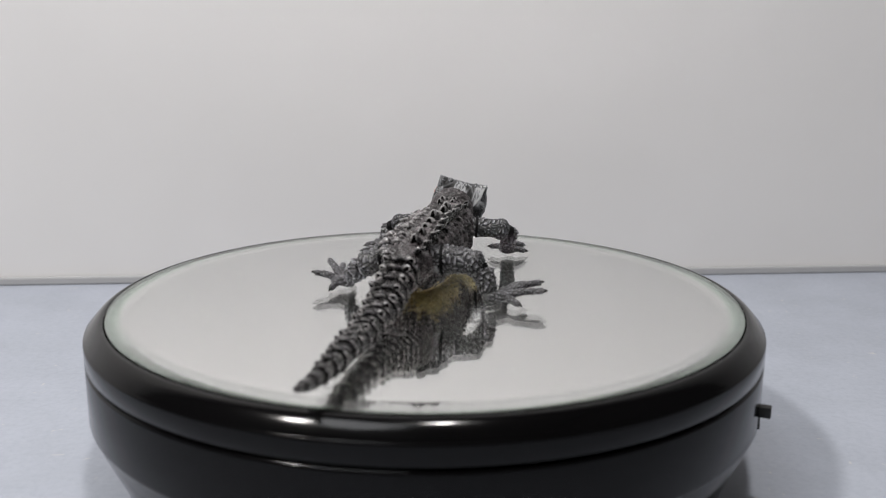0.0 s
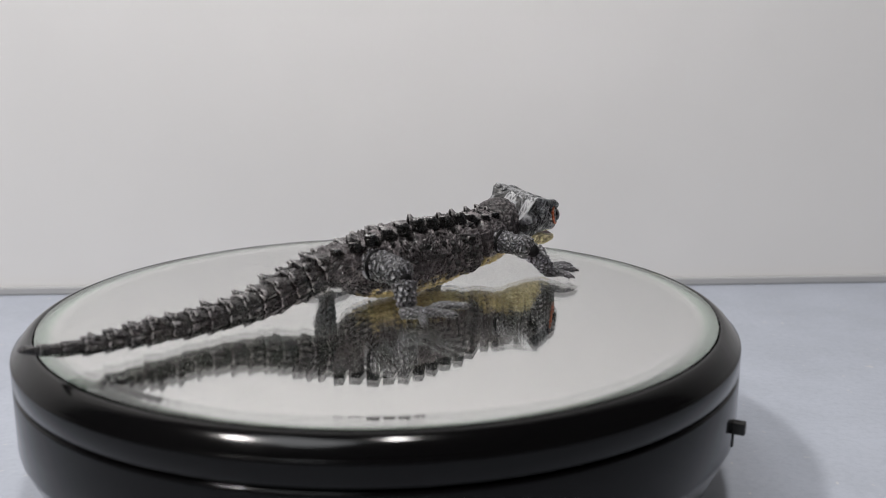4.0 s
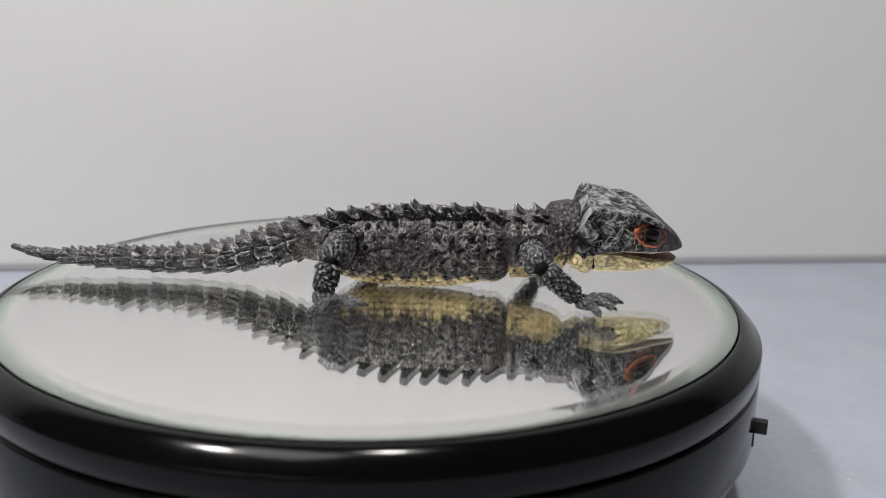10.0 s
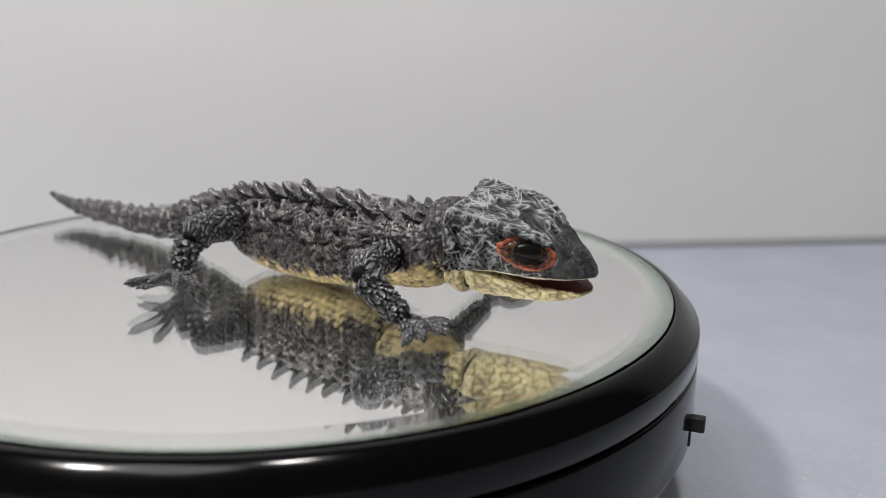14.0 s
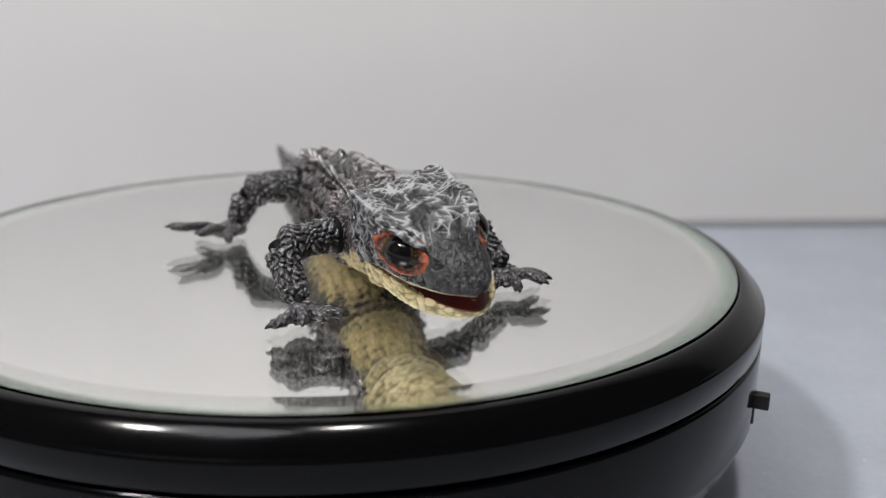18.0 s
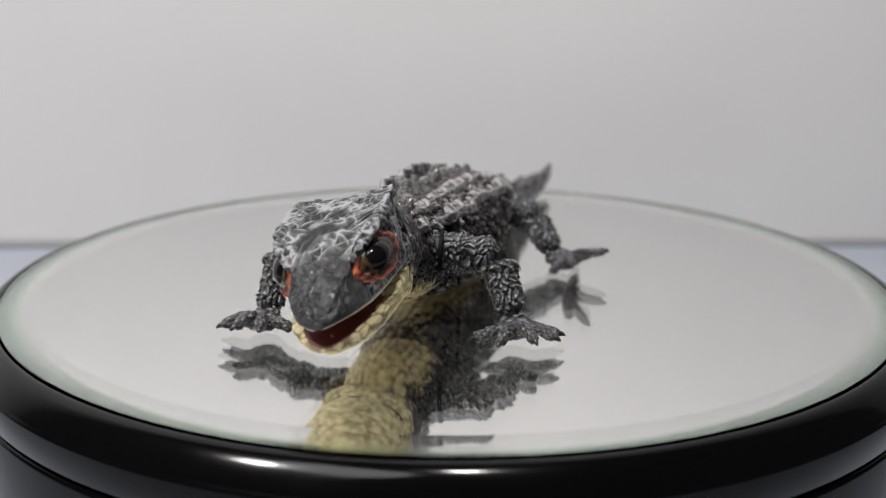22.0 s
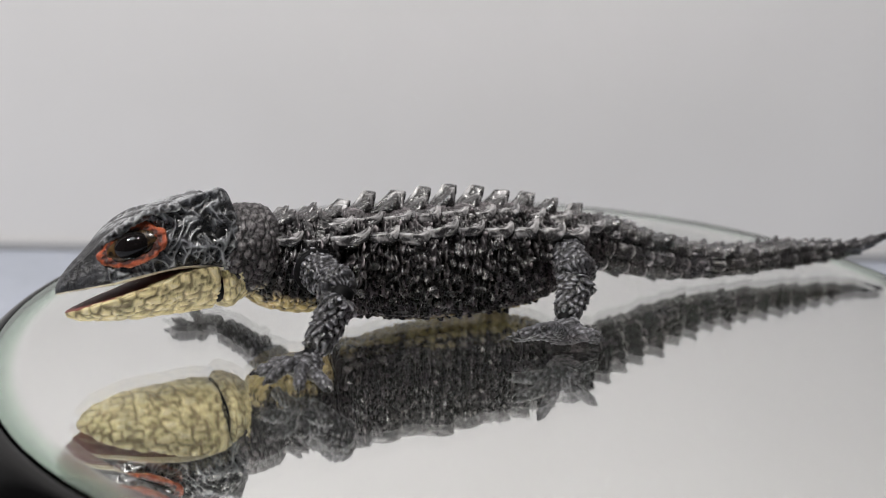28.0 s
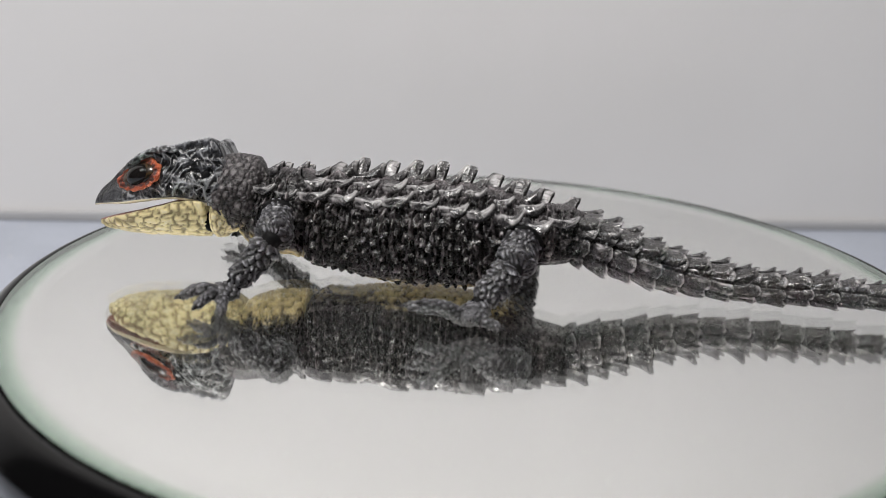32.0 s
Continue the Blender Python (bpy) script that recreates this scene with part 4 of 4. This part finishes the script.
def skull():
    a = np.array(SKULL, float)
    m = 230
    ys = np.linspace(a[0, 0], a[-1, 0], m)
    tan = np.gradient(a, a[:, 0], axis=0)
    verts, faces, raised, n = [], [], [], 0
    for y in ys:
        i = min(len(a) - 2, max(0, int(np.searchsorted(a[:, 0], y, side="right") - 1)))
        h = a[i + 1, 0] - a[i, 0]
        u = (y - a[i, 0]) / h
        r = (2 * u**3 - 3 * u**2 + 1) * a[i] + (u**3 - 2 * u**2 + u) * h * tan[i] + (3 * u**2 - 2 * u**3) * a[i + 1] + (u**3 - u**2) * h * tan[i + 1]
        _, zc, we, ze, wc, zk, wl, zl = r
        shut = min(1.0, (10.6 - y) / 5)
        half = [(0, zc), (we * 0.35, zc + (ze - zc) * 0.3), (we * 0.7, zc + (ze - zc) * 0.65), (we, ze), (we * 0.6 + wc * 0.4, ze * 0.62 + zk * 0.38), (wc * 0.9 + we * 0.1, ze * 0.3 + zk * 0.7),
                (wc, zk), (wc * 0.6 + wl * 0.4, zk * 0.55 + zl * 0.45), (wl, zl), (wl * 0.85, zl - 0.15), (wl * 0.45, zl + 0.4 * shut), (0, zl + 0.6 * shut)]
        ring = []
        for (x0, z0), (x1, z1) in zip(half, half[1:]):
            for k in range(K):
                ring.append((x0 + (x1 - x0) * k / K, z0 + (z1 - z0) * k / K))
        ring.append(half[-1])
        ring = ring + [(-x, z) for x, z in ring[-2:0:-1]]
        n = len(ring)
        for q_, (x, z) in enumerate(ring):
            p = Vector((x, y, z))
            edge = min(q_, len(ring) - q_) / K
            if 3.2 < edge < 8 and y < 3:
                w = strands(y, z * 1.15, 3.0 if x > 0 else 21.0, 0.68, 0.20)
                d = (0.90 * w + 0.55 * noise.noise(p * 0.45)) - 0.3
                d *= min(1.0, max(0.1, (math.hypot((p.y + 0.2) * 0.8, p.z - 3.8) - 3.2) / 1.5))
            else:
                w = strands(x, y * 0.92, 11.0, 0.82, 0.21)
                d = 0.75 * w + 0.45 * noise.noise(p * 0.35) - 0.3
            d += 0.5 * max(0.0, 1 - abs(edge - 3) / 0.45) * (1 if y < 1 else 0)
            beak = max(0.0, min(1.0, (y - 2.0) / 3.0))
            raised.append((w ** 1.4 + 0.25 * noise.noise(p * 0.4) + 0.5 * max(0.0, 1 - abs(edge - 3) / 0.3) * (y < 1)) * (1 - beak) + beak * (0.05 + 0.45 * w + 0.3 * noise.noise(Vector((x * 1.5, y * 0.3, z * 0.5)))))
            out = Vector((x, 0, z - (zc + zl) / 2))
            if out.length > 1e-6:
                p = p + out.normalized() * d * (0.65 if edge < 3 else 0.9) * (1 - 0.6 * beak) * (0.35 if z < zl + 0.8 else 1)
            if abs(x) > 2:
                p = eye_socket(p, 1 if x > 0 else -1)
            verts.append(tuple(p * MM))
    for k in range(m - 1):
        for q in range(n):
            r = (q + 1) % n
            faces.append((k * n + q, (k + 1) * n + q, (k + 1) * n + r, k * n + r))
    faces.append(tuple(range(n)))
    faces.append(tuple((m - 1) * n + q for q in reversed(range(n))))
    return verts, faces, raised


head = part("head", skull(), SKIN_HEAD, lizard)
head.matrix_basis = HEAD
for extra in (LIP, MOUTH, BEAK, SKIN_CHEEK, JAW):
    head.data.materials.append(extra)
for p in head.data.polygons:
    q = min(p.vertices) % (22 * K)
    q = min(q, 22 * K - q) / K
    y = p.center.y / MM
    if len(p.vertices) == 4 and y > -14.5:
        if 7.8 <= q <= 8.9:
            p.material_index = 1
        elif q > 8.9:
            p.material_index = 2
        elif y > 3.6 + noise.noise(Vector(p.center) * 600):
            p.material_index = 3
        elif q > 3.1:
            p.material_index = 4
    elif q > 3.1:
        p.material_index = 4
    if y < -14.5 and p.center.z < (-1.4 + 1.2 * noise.noise(Vector(p.center) * 500)) * MM and p.material_index != 1:
        p.material_index = 5


def head_part(name, mesh, material, m, label=""):
    ob = part(name, mesh, material, head, label)
    ob.matrix_basis = m
    return ob


def horn(r, h):
    return tube([(0, 0.6, -0.8, r, r), (0, 0.3, h * 0.4, r * 0.85, r * 0.85), (0, -0.5, h * 0.85, r * 0.5, r * 0.5), (0, -0.7, h, r * 0.22, r * 0.22)], 16, 16, (1, 0, 0), lumps(1.3, 0.25))


for x, z, r, h, tilt in ((6.9, 9.9, 1.7, 1.6, 24), (4.4, 10.2, 1.4, 1.3, 12), (1.4, 9.9, 1.3, 1.2, 4), (-1.6, 9.9, 1.3, 1.2, -5), (-4.6, 10.2, 1.4, 1.3, -12), (-6.9, 10.1, 1.7, 1.6, -24)):
    head_part("crest_horn", horn(r, h), SKIN_HEAD, Matrix.Translation((x * MM, -15.4 * MM, z * MM)) @ Matrix.Rotation(math.radians(tilt), 4, "Y") @ Matrix.Rotation(math.radians(12), 4, "X"))


# brow ridges over the eyes, where the crown's plate ends
for sx in (1, -1):
    rows = [(sx * x, y, z, w, h) for x, y, z, w, h in ((8.0, -8.5, 9.8, 0.75, 0.6), (7.9, -4.8, 9.5, 1.0, 0.6), (7.15, -1.8, 8.4, 1.15, 0.6), (5.85, 1.0, 6.6, 1.05, 0.6), (4.5, 3.4, 4.9, 0.5, 0.4))]
    head_part("brow_ridge", tube(rows, 50, 26, relief=lumps(0.9, 0.35)), SKIN_HEAD, Matrix.Identity(4))


JAWLINE = [(-14.6, 8.3, -0.7, 6.4), (-11.0, 8.9, -0.7, 6.7), (-8.0, 8.9, -1.1, 6.3), (-4.0, 8.5, -2.3, 5.2), (1.0, 7.6, -3.7, 3.8), (5.0, 6.1, -4.6, 2.8), (8.0, 4.3, -5.3, 1.9), (9.6, 2.5, -5.6, 1.2)]


def jaw_mesh(inner):
    a = np.array(JAWLINE, float)
    m, n = 130, 90
    verts, faces, raised = [], [], []
    for k in range(m):
        y = a[0, 0] + (a[-1, 0] - a[0, 0]) * k / (m - 1)
        w, z, d = (np.interp(y, a[:, 0], a[:, c]) for c in (1, 2, 3))
        f = (y - a[0, 0]) / (a[-1, 0] - a[0, 0])
        tip = math.sqrt(max(0.0, 1 - f ** 9))
        back = math.sqrt(1 - max(0.0, 1 - (y - a[0, 0]) / 1.2) ** 2 * 0.35)
        if inner:
            w, d = w * 0.84, d * 0.3
            z += 0.12
        for q in range(n):
            ang = 2 * math.pi * q / n
            s = math.sin(ang)
            x, zz = w * back * math.cos(ang) * (0.15 + 0.85 * tip), z + (s * 0.5 * tip if s > 0 else s * d * back * 1.15 * (0.3 + 0.7 * tip))
            p = Vector((x, y, zz))
            lump = 0.0
            if not inner:
                dist, _ = noise.voronoi(Vector((x / 1.55, y / 2.4, zz / 1.55)))
                lump = 0.55 * min(1.0, (dist[1] - dist[0]) * 2.8) ** 0.6 - 0.42 + 0.22 * noise.noise(p * 0.4) + 0.10 * noise.noise(p * 1.1)
            raised.append(lump)
            out = Vector((x, 0, zz - z))
            verts.append(tuple((p + (out.normalized() * lump if out.length > 0.01 else out)) * MM))
    for k in range(m - 1):
        for q in range(n):
            r = (q + 1) % n
            faces.append((k * n + q, k * n + r, (k + 1) * n + r, (k + 1) * n + q))
    faces.append(tuple(reversed(range(n))))
    faces.append(tuple((m - 1) * n + q for q in range(n)))
    return verts, faces, raised


jaw = part("lower_jaw", jaw_mesh(False), JAW, lizard, "pale yellow scaly lower jaw hanging open")
jaw.matrix_basis = HEAD
throat = part("throat", tube([(0, -14.8, -3.2, 7.4, 4.5), (0, -15.1, -3.2, 7.9, 5.0), (0, -16.6, -2.9, 7.8, 4.9), (0, -18.3, -2.3, 6.8, 4.3), (0, -19.0, -1.9, 5.4, 3.6)], 44, 72, relief=pebbles(1.5, 0.35), power=2.4), JAW, lizard, "yellow scaly throat behind the jaw")
throat.matrix_basis = HEAD
# solid black ring puts shade into the gap behind the jaw
hinge = part("jaw_hinge", tube([(0, -15.2, -3.8, 6.7, 3.6), (0, -13.6, -3.8, 6.7, 3.6)], 4, 40, power=2.4), JOINT_AND_HOLLOW, jaw, "black ring giving shade to the gap at the jaw's hinge")
part("mouth_floor", jaw_mesh(True), MOUTH, jaw, "dark red mouth lining")


def dome(rx, ry, rz, n=28, m=12):
    """A shallow lens-shaped bulge along +x."""
    verts, faces = [(rx * MM, 0, 0)], []
    for k in range(1, m + 1):
        a = math.pi / 2 * k / m
        verts += [(rx * math.cos(a) * MM, ry * math.sin(a) * math.cos(2 * math.pi * q / n) * MM, rz * math.sin(a) * math.sin(2 * math.pi * q / n) * MM) for q in range(n)]
    for q in range(n):
        faces.append((0, 1 + q, 1 + (q + 1) % n))
    for k in range(m - 1):
        for q in range(n):
            r = (q + 1) % n
            faces.append((1 + k * n + q, 1 + (k + 1) * n + q, 1 + (k + 1) * n + r, 1 + k * n + r))
    faces.append(tuple(reversed([1 + (m - 1) * n + q for q in range(n)])))
    return verts, faces


def eyelid(ry, rz, thick):
    """A lumpy oval ring round an eye, facing +x."""
    verts, faces, raised = [], [], []
    n, m = 96, 20
    for k in range(n):
        a = 2 * math.pi * k / n
        for q in range(m):
            b_ = 2 * math.pi * q / m
            ca, sa = math.cos(a), math.sin(a)
            fold = math.cos(2 * b_) * 0.16
            t = thick * (1 + 0.16 * math.sin(7 * a + 2 * math.sin(2 * a)) + 0.35 * noise.noise(Vector((ca * 3, sa * 3, q * 0.3))) + fold)
            raised.append(0.45 + 0.7 * noise.noise(Vector((ca * (4 + math.cos(b_)), sa * (4 + math.cos(b_)), math.sin(b_) * 2))) + 0.5 * math.cos(2 * b_))
            rr = t * math.cos(b_) * (1.15 + 0.5 * noise.noise(Vector((ca * 1.6, sa * 1.6, 4)))) + 0.22 * noise.noise(Vector((ca * 5, sa * 5, 1)))
            corner = 1 + 0.12 * max(0.0, -ca) ** 6
            verts.append((t * 0.75 * math.sin(b_) * MM, (ry + rr) * ca * corner * MM, (rz + rr) * sa * (1 + 0.12 * ca) * MM))
    for k in range(n):
        for q in range(m):
            r, s = (k + 1) % n, (q + 1) % m
            faces.append((k * m + q, k * m + s, r * m + s, r * m + q))
    return verts, faces, raised


for sx in (1, -1):
    pl = HEAD @ eye_pose(sx)
    e = part("eye", dome(1.2, 4.4, 2.45), IRIS, lizard, "glossy dark brown eye")
    e.matrix_basis = pl
    part("pupil", dome(1.9, 3.1, 2.35), EYE, e, "round glossy black pupil")
    part("eyelid", eyelid(4.35, 2.35, 0.74), RING, e, "rough orange ring round the eye")
    # raised black domes: the shade inside ear and nostril is their colour
    ear = Matrix.Translation((sx * 8.85 * MM, -14.6 * MM, 3.4 * MM)) @ Matrix.Rotation(math.radians(-12 if sx > 0 else 192), 4, "Z")
    head_part("ear_opening", dome(0.55, 1.2, 2.3, 24, 8), JOINT_AND_HOLLOW, ear, "black dome for the shaded ear opening")
    slot = Matrix.Translation((sx * 2.35 * MM, 7.9 * MM, -0.9 * MM)) @ Matrix.Rotation(math.radians(38 if sx > 0 else 142), 4, "Z")
    head_part("nostril", dome(0.30, 0.55, 0.35, 14, 5), JOINT_AND_HOLLOW, slot, "small black dome for the shaded nostril")


def motions():
    rows = [(t, Matrix.Translation((0, 0, H)) @ Matrix.Rotation(spin(t), 4, "Z")) for t in range(0, 33)]
    walk(rim, rows)
    walk(lizard, [(t, m @ Matrix.Rotation(math.radians(START), 4, "Z")) for t, m in rows])


motions()
